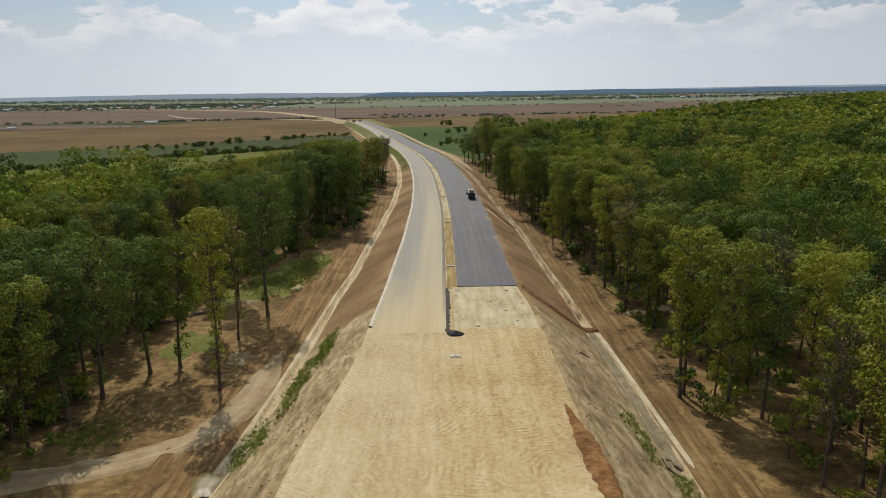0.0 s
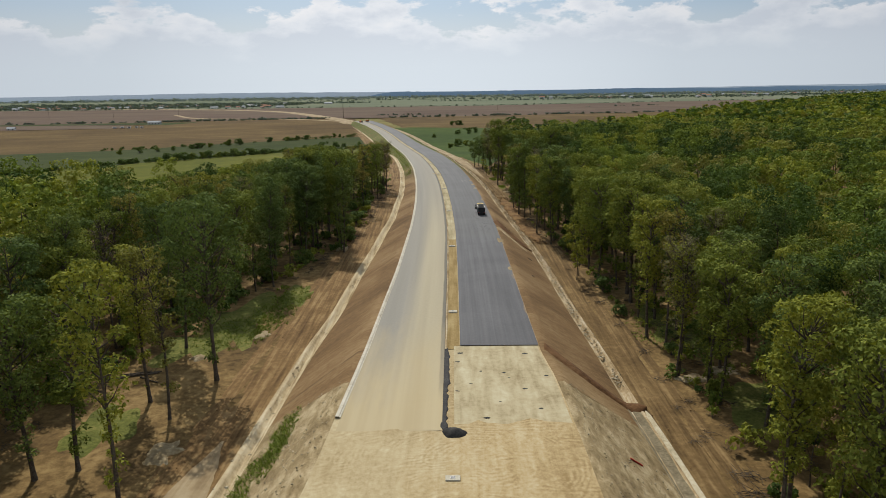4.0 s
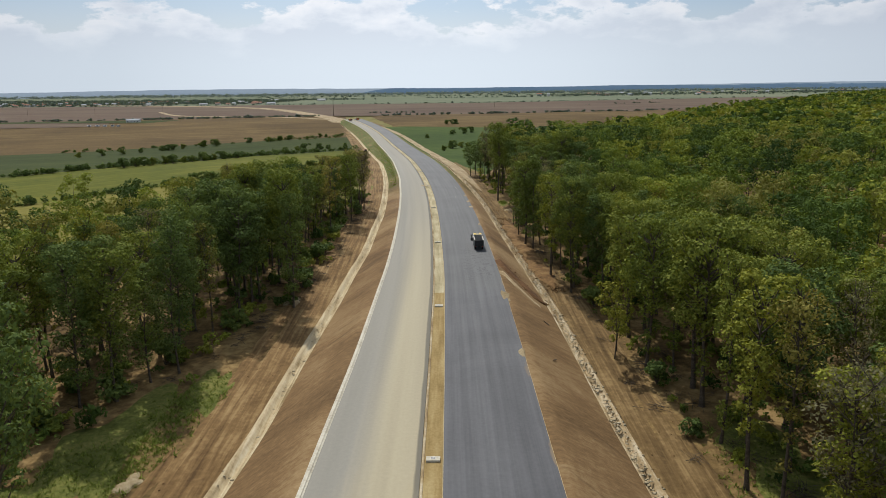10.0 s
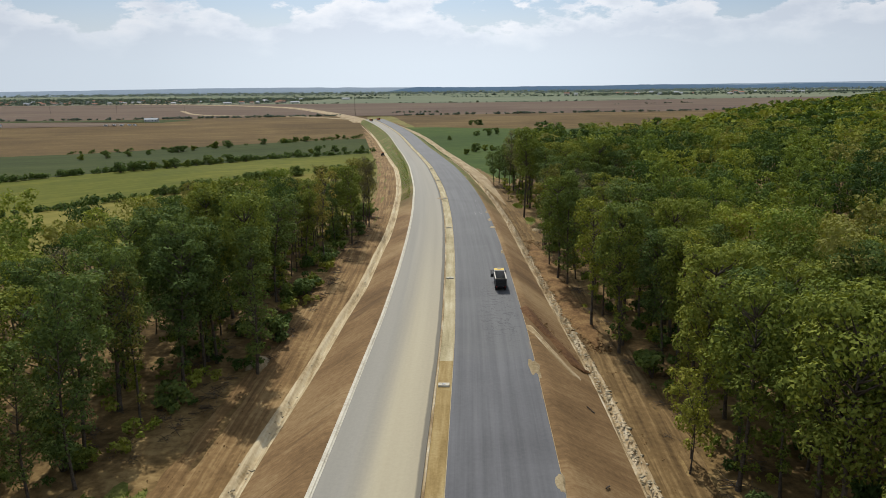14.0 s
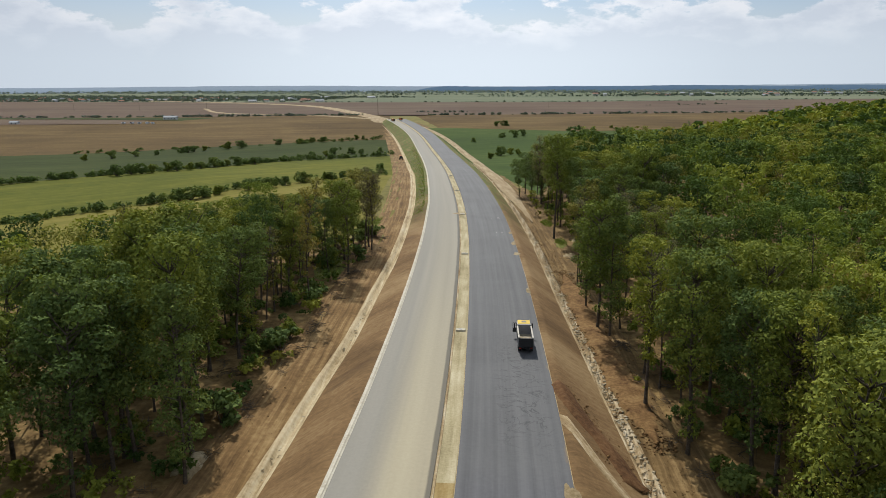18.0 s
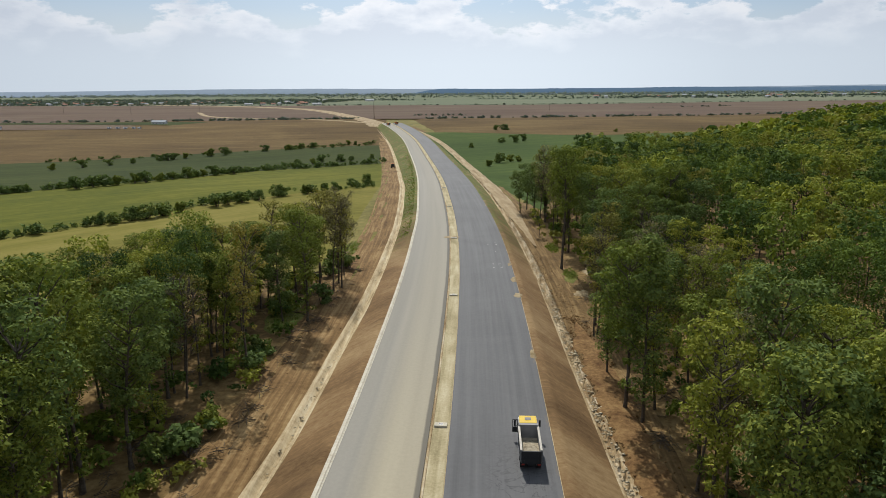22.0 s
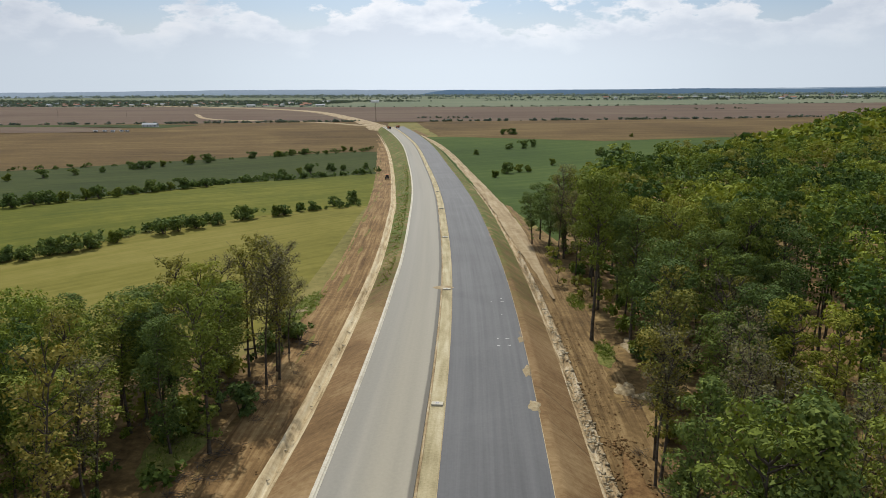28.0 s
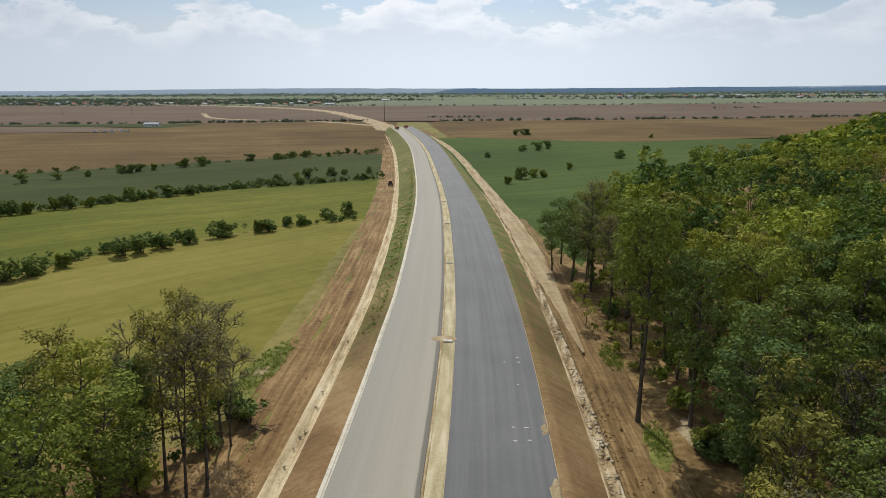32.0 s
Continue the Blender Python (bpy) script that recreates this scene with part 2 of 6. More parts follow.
M["sand"] = sand()
def slope_soil():
    """Smoothed brown earth with rain gullies running down it."""
    m = Nodes("soil_slope", 0.95, 0.15)
    uv = m.coord("UV")
    s = m.split(uv)
    drag = m.math("ADD", m.math("MULTIPLY", m.noise(m.coord("UV", (0.10, 0.9, 1), 24), 1.0, 4, 0.6, 0.1), 0.5), m.math("MULTIPLY", m.noise(m.coord("UV", (0.22, 3.2, 1), 20), 1.0, 4, 0.6, 0.1), 0.5))
    big, fine = m.noise(uv, 0.05, 4, 0.6, 0.4), m.noise(uv, 1.4, 6, 0.7)
    f = m.math("ADD", m.math("MULTIPLY", big, 0.5), m.math("ADD", m.math("MULTIPLY", drag, 0.25), m.math("MULTIPLY", fine, 0.25)))
    c = m.ramp(f, [(0.38, lin(98, 76, 49)), (0.5, lin(138, 110, 75)), (0.61, lin(168, 142, 103))])
    # gullies: a stretched noise that crosses its middle value only along thin lines
    run = m.math("ADD", s[1], m.math("MULTIPLY", m.math("ABSOLUTE", s[0]), 0.55))
    com = m.n.new("ShaderNodeCombineXYZ")
    m.l.new(run, com.inputs[0])
    m.l.new(m.math("MULTIPLY", s[0], 0.05), com.inputs[1])
    g = m.noise(com.outputs[0], 0.06, 1, 0.4, 0.6)
    line = m.math("MULTIPLY", m.ramp(m.math("ABSOLUTE", m.math("SUBTRACT", g, 0.5)), [(0.0, 1.0), (0.012, 0.0)]), m.ramp(m.noise(uv, 0.08, 3), [(0.45, 0.0), (0.6, 1.0)]))
    # grass has taken the slope past the wood
    grown = m.math("MULTIPLY", m.ramp(m.math("MULTIPLY", s[1], 1 / 1000), [(0.315, 0.0), (0.40, 0.95), (0.9, 1.0)]), m.ramp(m.noise(uv, 0.35, 5, 0.65), [(0.40, 0.1), (0.56, 1.0)]))
    c = m.mix(grown, c, lin(88, 108, 42))
    m.color(m.mix(m.math("MULTIPLY", line, 0.6), c, lin(88, 68, 46)))
    return m.bump(m.math("SUBTRACT", f, m.math("MULTIPLY", line, 0.5)), 0.6, 0.2).mat


M["brown_soil"] = earth("brown_soil", lin(84, 58, 36), lin(116, 84, 54), lin(140, 106, 72), 0.2, 1.6, None, 0.9, 0.3)
M["soil_slope"] = slope_soil()
M["gravel_slope"] = earth("gravel_slope", lin(116, 98, 68), lin(166, 146, 108), lin(208, 190, 152), 0.09, 3.2, (0.9, 0.30), 0.9, 0.25, uv=True)
M["track_soil"] = earth("track_soil", lin(84, 66, 40), lin(122, 98, 62), lin(160, 134, 92), 0.10, 1.1, (1.3, 0.05), 1.0, 0.3, uv=True)
M["track_left"] = earth("track_left", lin(92, 70, 42), lin(134, 106, 68), lin(172, 144, 100), 0.10, 1.1, (1.3, 0.05), 1.0, 0.3, uv=True)
M["ditch_stone"] = earth("ditch_stone", lin(126, 100, 68), lin(184, 162, 124), lin(226, 212, 184), 0.10, 1.6, (1.6, 0.14), 0.9, 0.25, uv=True)
M["ditch_silt"] = earth("ditch_silt", lin(148, 126, 90), lin(202, 183, 145), lin(226, 212, 180), 0.10, 1.6, (1.6, 0.10), 0.7, 0.2, uv=True)
M["median_fill"] = earth("median_fill", lin(146, 134, 100), lin(184, 171, 134), lin(212, 200, 168), 0.15, 3.0, (0.8, 0.07), 0.6, 0.1, uv=True)
M["median_soil"] = earth("median_soil", lin(128, 106, 64), lin(164, 140, 92), lin(186, 166, 118), 0.15, 3.0, (0.8, 0.07), 0.6, 0.1, uv=True)
M["forest_floor"] = earth("forest_floor", lin(84, 67, 40), lin(126, 102, 63), lin(162, 136, 90), 0.09, 0.8)
M["dry_grass"] = earth("dry_grass", lin(96, 92, 42), lin(124, 116, 60), lin(142, 130, 74), 0.02, 0.35)
M["dull_concrete"] = earth("dull_concrete", lin(112, 102, 80), lin(140, 128, 102), lin(164, 152, 124), 0.5, 3.0, None, 0.3, 0.03, 0.9)
M["concrete"] = earth("concrete", lin(186, 178, 158), lin(212, 204, 184), lin(224, 218, 200), 0.4, 3.0, None, 0.2, 0.02, 0.85)


def field_mat(name, dark, mid, light, turn, row=0.12, big=0.008):
    """A crop: long rows across a patchy ground."""
    m = Nodes(name, 1.0, 0.1)
    v = m.coord("Object")
    r = m.math("ADD", m.math("MULTIPLY", m.noise(m.coord("Object", (row * 0.03, row, 1), turn), 1.0, 4, 0.6), 0.6), m.math("MULTIPLY", m.noise(m.coord("Object", (row * 0.008, row * 0.16, 1), turn), 1.0, 3, 0.6), 0.4))
    f = m.math("ADD", m.math("MULTIPLY", m.noise(v, big, 5, 0.6, 0.5), 0.36), m.math("ADD", m.math("MULTIPLY", r, 0.47), m.math("MULTIPLY", m.noise(v, 0.3, 3), 0.17)))
    return m.color(m.ramp(f, [(p, tuple(0.62 * k for k in c)) for p, c in ((0.36, dark), (0.5, mid), (0.64, light))])).mat


M["field_stubble"] = field_mat("field_stubble", lin(126, 124, 52), lin(156, 148, 68), lin(178, 166, 90), 53, 0.5)
M["field_green"] = field_mat("field_green", lin(92, 104, 36), lin(124, 128, 44), lin(158, 152, 62), 50, 0.3, 0.012)
M["field_meadow"] = field_mat("field_meadow", lin(70, 92, 42), lin(90, 112, 50), lin(114, 130, 62), 35, 0.25)
# crop green darkened: cloud shadow over the hedgerow field put into the colour
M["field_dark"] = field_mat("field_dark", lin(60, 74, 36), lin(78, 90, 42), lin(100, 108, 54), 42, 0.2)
M["field_brown"] = field_mat("field_brown", lin(92, 74, 46), lin(130, 106, 66), lin(166, 142, 92), 16, 0.22)
M["field_red"] = field_mat("field_red", lin(110, 91, 78), lin(134, 113, 96), lin(152, 136, 112), 10, 0.06, 0.004)
# far crops paled and greyed: the haze over them is in the colour
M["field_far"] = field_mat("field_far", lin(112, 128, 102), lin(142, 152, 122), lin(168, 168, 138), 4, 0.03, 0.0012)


def asphalt_left():
    """Old grey asphalt, strewn with pale dust on the median's side."""
    m = Nodes("dusty_asphalt", 0.85, 0.3)
    uv = m.coord("UV")
    s = m.split(uv)
    fine = m.noise(uv, 2.2, 5, 0.7)
    streak = m.math("ADD", 0.2, m.math("MULTIPLY", m.noise(m.coord("UV", (0.55, 0.008, 1)), 1.0, 4, 0.5), 0.6))
    base = m.ramp(m.math("ADD", m.math("MULTIPLY", fine, 0.3), m.math("MULTIPLY", streak, 0.7)), [(0.35, lin(144, 140, 129)), (0.65, lin(164, 159, 147))])
    dust = m.ramp(m.math("ADD", m.math("MULTIPLY", fine, 0.35), m.math("MULTIPLY", streak, 0.65)), [(0.35, lin(180, 167, 136)), (0.65, lin(198, 187, 156))])
    # dust lies between 8 and 1.5 m left of the centre line and thins out along the way
    u = m.math("ADD", s[0], m.math("MULTIPLY", m.math("SUBTRACT", streak, 0.5), 3.0))
    across = m.math("MULTIPLY", m.ramp(m.math("MULTIPLY", m.math("ADD", u, 12.0), 1 / 12), [(0.30, 0.0), (0.58, 1.0), (0.86, 1.0), (0.97, 0.15)]), 1.0)
    along = m.ramp(m.math("MULTIPLY", s[1], 1 / 600), [(0.165, 1.6), (0.20, 1.0), (0.34, 0.80), (0.46, 0.30), (0.6, 0.12)])
    f = m.math("MULTIPLY", m.math("MULTIPLY", across, along), m.math("ADD", 0.55, m.math("MULTIPLY", streak, 0.7)))
    m.n[-1].use_clamp = True
    # dark rim by the median: bare asphalt, with the edge's shadow in its colour
    rim = m.ramp(m.math("ADD", m.math("MULTIPLY", s[0], 0.2), m.math("ADD", 1.0, m.math("MULTIPLY", m.math("SUBTRACT", m.noise(m.coord("UV", (0.3, 0.12, 1)), 1.0, 3), 0.5), 0.06))), [(0.66, 0.0), (0.70, 0.75)])
    start = m.ramp(m.math("ADD", m.math("MULTIPLY", s[1], 1 / 600), m.math("MULTIPLY", m.math("SUBTRACT", m.noise(m.coord("UV", (0.35, 0.06, 1)), 1.0, 5, 0.65), 0.5), 0.06)), [(0.175, 1.0), (0.225, 0.0)])
    dusted = m.mix(start, m.mix(f, base, dust), m.ramp(streak, [(0.35, lin(184, 166, 126)), (0.65, lin(206, 190, 152))]))
    return m.color(m.mix(m.math("MULTIPLY", rim, m.math("SUBTRACT", 1.0, start)), dusted, lin(92, 88, 80))).bump(fine, 0.15, 0.02).mat


def asphalt_right():
    """Fresh dark asphalt up to a joint, a paler binder course past it."""
    m = Nodes("fresh_asphalt", 0.75, 0.35)
    uv = m.coord("UV")
    s = m.split(uv)
    fine = m.noise(uv, 2.0, 5, 0.7)
    big = m.noise(uv, 0.07, 4, 0.6, 0.5)
    streak = m.noise(m.coord("UV", (1.1, 0.016, 1)), 1.0, 5, 0.65)
    f = m.math("ADD", m.math("MULTIPLY", fine, 0.2), m.math("ADD", m.math("MULTIPLY", streak, 0.5), m.math("MULTIPLY", big, 0.3)))
    new_c = m.ramp(f, [(0.36, lin(70, 70, 74)), (0.62, lin(104, 104, 107))])
    old_c = m.ramp(f, [(0.36, lin(80, 80, 82)), (0.62, lin(106, 106, 107))])
    step = m.ramp(m.math("MULTIPLY", s[1], 1 / 600), [(0.331, 0.0), (0.333, 1.0)])
    c = m.mix(step, new_c, old_c)
    # earth spilled over the outer edge
    e = m.math("ADD", s[0], m.math("MULTIPLY", m.math("SUBTRACT", m.noise(m.coord("UV", (0.4, 0.09, 1)), 1.0, 4, 0.6), 0.5), 5.0))
    # dark scribbles of turning wheels
    sc = m.noise(m.coord("UV", (0.22, 0.30, 1)), 1.0, 3, 0.5, 2.5)
    ln = m.ramp(m.math("ABSOLUTE", m.math("SUBTRACT", sc, 0.5)), [(0.0, 1.0), (0.028, 0.0)])
    zone = m.math("MULTIPLY", m.ramp(m.math("MULTIPLY", s[1], 1 / 600), [(0.335, 0.0), (0.352, 1.0), (0.378, 1.0), (0.40, 0.0)]), m.ramp(m.math("MULTIPLY", s[0], 1 / 15), [(0.30, 0.0), (0.42, 1.0), (0.72, 1.0), (0.80, 0.0)]))
    c = m.mix(m.math("MULTIPLY", m.math("MULTIPLY", ln, zone), 0.85), c, lin(58, 58, 60))
    spill = m.ramp(m.math("MULTIPLY", e, 1 / 15), [(0.835, 0.0), (0.865, 0.8)])
    return m.color(m.mix(spill, c, lin(140, 118, 88))).bump(fine, 0.2, 0.02).mat


M["asphalt_left"] = asphalt_left()
M["asphalt_right"] = asphalt_right()
M["base_course"] = earth("base_course", lin(158, 142, 108), lin(196, 182, 146), lin(214, 204, 172), 0.2, 1.3, (0.6, 0.10), 0.4, 0.04, uv=True)


def leaf_mat(name, tones, trans=0.13):
    m = Nodes(name, 0.75, 0.04)
    r1, r2 = m.rand("island"), m.rand("object")
    f = m.math("ADD", m.math("MULTIPLY", r1, 0.45), m.math("MULTIPLY", r2, 0.55))
    c = m.ramp(f, list(zip((0.1, 0.5, 0.9), tones)))
    c = m.mix(1.0, c, m.ramp(r1, [(0.0, 0.80), (1.0, 1.28)]), "MULTIPLY")
    m.color(c)
    tr, mx = m.n.new("ShaderNodeBsdfTranslucent"), m.n.new("ShaderNodeMixShader")
    bright = m.mix(1.0, c, (1.8, 1.75, 0.65), "MULTIPLY")
    m.l.new(bright, tr.inputs[0])
    mx.inputs[0].default_value = trans
    m.l.new(m.bsdf.outputs[0], mx.inputs[1]), m.l.new(tr.outputs[0], mx.inputs[2])
    m.l.new(mx.outputs[0], m.n["Material Output"].inputs[0])
    return m.mat


M["leaf_green"] = leaf_mat("leaf_green", [(0.080, 0.103, 0.021), (0.119, 0.144, 0.026), (0.164, 0.178, 0.033)])
M["leaf_bright"] = leaf_mat("leaf_bright", [(0.134, 0.152, 0.022), (0.167, 0.177, 0.027), (0.198, 0.193, 0.033)])
M["leaf_olive"] = leaf_mat("leaf_olive", [(0.120, 0.121, 0.029), (0.159, 0.148, 0.033), (0.202, 0.167, 0.041)])
M["leaf_dry"] = leaf_mat("leaf_dry", [(0.102, 0.096, 0.057), (0.131, 0.121, 0.068), (0.150, 0.146, 0.073)], 0.25)
M["leaf_dark"] = leaf_mat("leaf_dark", [(0.056, 0.084, 0.026), (0.085, 0.119, 0.033), (0.118, 0.145, 0.035)])
M["weed"] = leaf_mat("weed", [(0.101, 0.137, 0.026), (0.143, 0.177, 0.036), (0.197, 0.199, 0.054)])


def wood_tree(n):
    """Leaves of the joined woodland: colour changes from tree to tree by a slow noise."""
    m = Nodes(n, 0.75, 0.04)
    v = m.coord("Object")
    tone = m.n.new("ShaderNodeAttribute")
    tone.attribute_name = "tone"
    f = m.math("ADD", m.math("MULTIPLY", tone.outputs["Fac"], 0.62), m.math("ADD", m.math("MULTIPLY", m.noise(v, 0.018, 4, 0.6), 0.36), m.math("MULTIPLY", m.rand("island"), 0.10)))
    c = m.ramp(f, [(0.22, (0.035, 0.060, 0.017)), (0.40, (0.065, 0.099, 0.022)), (0.58, (0.134, 0.168, 0.028)), (0.74, (0.199, 0.214, 0.031)), (0.84, (0.165, 0.159, 0.042))])
    c = m.mix(1.0, c, m.ramp(m.rand("island"), [(0.0, 0.80), (1.0, 1.28)]), "MULTIPLY")
    m.color(c)
    tr, mx = m.n.new("ShaderNodeBsdfTranslucent"), m.n.new("ShaderNodeMixShader")
    m.l.new(m.mix(1.0, c, (1.8, 1.75, 0.65), "MULTIPLY"), tr.inputs[0])
    mx.inputs[0].default_value = 0.13
    m.l.new(m.bsdf.outputs[0], mx.inputs[1]), m.l.new(tr.outputs[0], mx.inputs[2])
    m.l.new(mx.outputs[0], m.n["Material Output"].inputs[0])
    return m.mat


M["woodland"] = wood_tree("woodland")
M["mid_wood"] = wood_tree("mid_wood")
M["far_wood"] = wood_tree("far_wood")
# distant trees and hedges: aerial haze mixed into a greyed, bluish leaf colour
M["hazed_wood"] = leaf_mat("hazed_wood", [(0.074, 0.094, 0.092), (0.084, 0.106, 0.100), (0.096, 0.118, 0.108)], 0.2)
# horizon woods: blue distance haze painted into the leaf colour
M["hazed_belt"] = leaf_mat("hazed_belt", [(0.150, 0.185, 0.215), (0.160, 0.195, 0.222), (0.170, 0.205, 0.230)], 0.2)
M["grass"] = earth("grass", lin(84, 90, 42), lin(112, 116, 54), lin(142, 136, 76), 0.15, 1.6, None, 0.8, 0.2)
M["bark"] = earth("bark", (0.035, 0.028, 0.020), (0.075, 0.060, 0.045), (0.12, 0.10, 0.078), 0.6, 4.0, None, 0.6, 0.05)


def paint(name, c, rough=0.5, metal=0.0, spec=0.4):
    m = Nodes(name, rough, spec)
    m.bsdf.inputs["Metallic"].default_value = metal
    v = m.coord("Object")
    f = m.math("ADD", m.math("MULTIPLY", m.noise(v, 1.2, 5), 0.6), m.math("MULTIPLY", m.noise(v, 9.0, 4), 0.4))
    return m.color(m.ramp(f, [(0.35, tuple(k * 0.78 for k in c)), (0.62, c)])).mat


# ---- plan ----
def keyed(pairs):
    """A smooth function through (y, value) pairs (monotone cubic)."""
    xs, vs = np.array([p[0] for p in pairs], float), np.array([p[1] for p in pairs], float)
    d = np.diff(vs) / np.diff(xs)
    m = np.zeros(len(xs))
    m[0], m[-1] = d[0], d[-1]
    for i in range(1, len(xs) - 1):
        m[i] = 0 if d[i - 1] * d[i] <= 0 else 2 * d[i - 1] * d[i] / (d[i - 1] + d[i])

    def f(y):
        y = np.asarray(y, float)
        i = np.clip(np.searchsorted(xs, y) - 1, 0, len(xs) - 2)
        h = xs[i + 1] - xs[i]
        t = np.clip((y - xs[i]) / h, 0, 1)
        over = np.where(y > xs[-1], (y - xs[-1]) * m[-1], 0) + np.where(y < xs[0], (y - xs[0]) * m[0], 0)
        return ((1 + 2 * t) * (1 - t) ** 2 * vs[i] + t * (1 - t) ** 2 * h * m[i] + t * t * (3 - 2 * t) * vs[i + 1] - t * t * (1 - t) * h * m[i + 1]) + over
    return f


road_x = keyed([(-120, 2.2), (60, 2.2), (150, 2.1), (200, 1.8), (240, 0.8), (290, -1.35), (340, -4.75), (437, -15.4), (505, -24.5), (614, -42), (743, -66), (848, -92), (940, -118)])
road_z = keyed([(-120, 0), (300, 0), (360, -0.2), (437, -1.2), (505, -3.2), (614, -4.8), (743, -3.2), (848, -0.8), (940, 0.8)])
half_l = keyed([(-120, 18.5), (57, 17.0), (77, 15.0), (88, 13.8), (105, 13.15), (124, 12.5), (145, 12.1), (171, 11.6), (200, 11.4), (220, 11.1), (250, 10.9), (300, 10.8), (340, 10.8), (365, 10.5), (520, 10.5), (900, 10.5)])
half_r = keyed([(-120, 13.6), (90, 13.8), (112, 13.4), (124, 12.6), (170, 12.4), (520, 12.4), (900, 12.4)])
land_l = keyed([(-400, -7), (60, -6.6), (130, -6), (165, -5.0), (204, -3.9), (250, -2.5), (300, -1.7), (420, -2.0), (505, -4.8), (614, -7.4), (750, -6.6), (1000, -3), (1200, -3)])
land_r = keyed([(-400, -7.4), (121, -7), (160, -6.1), (203, -5.3), (270, -3.9), (316, -3.4), (420, -3.6), (505, -5.4), (614, -7.4), (750, -6.6), (1000, -3), (1200, -3)])
foot_l = keyed([(-120, 29.0), (57, 27.6), (77, 25.6), (100, 24.2), (121, 23.5), (137, 22.8), (157, 21.2), (180, 20.4), (200, 19.3), (222, 18.2), (244, 16.7), (266, 16.2), (290, 15.4), (340, 15.2), (370, 15.0), (450, 15.8), (505, 17.5), (614, 19.3), (743, 20.9), (940, 17.0)])
foot_r = keyed([(-120, 25.0), (90, 25.0), (121, 24.3), (137, 23.8), (160, 22.6), (200, 21.4), (228, 19.9), (248, 19.0), (270, 18.3), (300, 17.9), (372, 17.7), (505, 17.9), (614, 18.6), (743, 18.6), (940, 17.0)])


def land(x, y):
    """Height of the natural ground."""
    x, y = np.asarray(x, float), np.asarray(y, float)
    off = x - road_x(np.clip(y, -120, 1200))
    t = np.clip((off + 25) / 50, 0, 1)
    z = land_l(np.clip(y, -400, 1200)) * (1 - t) + land_r(np.clip(y, -400, 1200)) * t
    far = np.clip((np.hypot(x, y - 300) - 900) / 2500, 0, 1)
    wob = 0.35 * np.sin(x * 0.031 + 1.3) * np.sin(y * 0.027) + 0.15 * np.sin(x * 0.11) * np.sin(y * 0.093 + 0.7)
    rise = 8 * np.clip((np.hypot(x, y) - 2500) / 2000, 0, 1) ** 1.3      # the plain climbs to the horizon
    return z * (1 - far) + -3.0 * far + rise + wob * np.clip((np.abs(off) - 24) / 20, 0, 1) * np.clip((150 - np.abs(off)) / 60, 0, 1) * np.clip((430 - y) / 60, 0, 1)


def normal_at(y):
    """Unit vector across the road, to the right."""
    s = (road_x(y + 1) - road_x(y - 1)) / 2
    k = 1 / math.hypot(1, s)
    return k, -s * k


def obj(name, verts, faces, mats, parent=None, label="", category="", kind="", group="", smooth=False, uvs=None, mat_idx=None):
    me = bpy.data.meshes.new(name)
    me.from_pydata(verts, [], faces)
    for mt in (mats if isinstance(mats, (list, tuple)) else [mats]):
        me.materials.append(mt)
    if uvs is not None:
        lay = me.uv_layers.new(name="UVMap")
        idx = np.zeros(len(me.loops), np.int32)
        me.loops.foreach_get("vertex_index", idx)
        lay.data.foreach_set("uv", np.asarray(uvs, np.float32)[idx].ravel())
    if mat_idx is not None:
        me.polygons.foreach_set("material_index", np.asarray(mat_idx, np.int32))
    if smooth:
        me.polygons.foreach_set("use_smooth", np.ones(len(me.polygons), bool))
    me.update()
    ob = new(name, me)
    if parent:
        ob.parent = parent
    return tagged(ob, label, category, group, kind)


def ribbon(name, ys, profile, mat, parent=None, rough=0.0, **tags):
    """A strip along the road; profile(y) gives (offset, z) pairs across it. rough: height of the lumps."""
    verts, uvs, faces = [], [], []
    for j, y in enumerate(ys):
        nx, ny = normal_at(y)
        cx = float(road_x(y))
        pr = profile(y)
        for i, (o, z) in enumerate(pr):
            x, yy = cx + nx * o, y + ny * o
            if rough and 0 < i < len(pr) - 1:
                z += rough * (noise.noise((x * 0.22, yy * 0.22, 3.1)) + 0.5 * noise.noise((x * 0.5, yy * 0.5, 7.7)))
            verts.append((x, yy, z))
            uvs.append((o, y))
    k = len(profile(ys[0]))
    for j in range(len(ys) - 1):
        for i in range(k - 1):
            a = j * k + i
            faces.append((a, a + 1, a + 1 + k, a + k))
    return obj(name, verts, faces, mat, parent, uvs=uvs, smooth=rough > 0, **tags)


def steps(a, b, near=1.5, far=10.0):
    """Stations along the road, closer together where the camera passes."""
    out, y = [], a
    while y < b - 1e-6:
        out.append(y)
        y += near if y < 330 else min(far, near + (y - 330) * 0.02)
    return out + [b]


# ---- ground sheet ----
def axis(lo, hi, a, b, step, grow=1.16):
    mid = list(np.arange(a, b + 1e-6, step))
    out, s, v = [], step, b
    while v < hi:
        s *= grow
        v = min(hi, v + s)
        out.append(v)
    pre, s, v = [], step, a
    while v > lo:
        s *= grow
        v = max(lo, v - s)
        pre.append(v)
    return np.array(pre[::-1] + mid + out)


def toe(y, side):
    """Offset of the embankment's foot."""
    return float((foot_l if side < 0 else foot_r)(y))


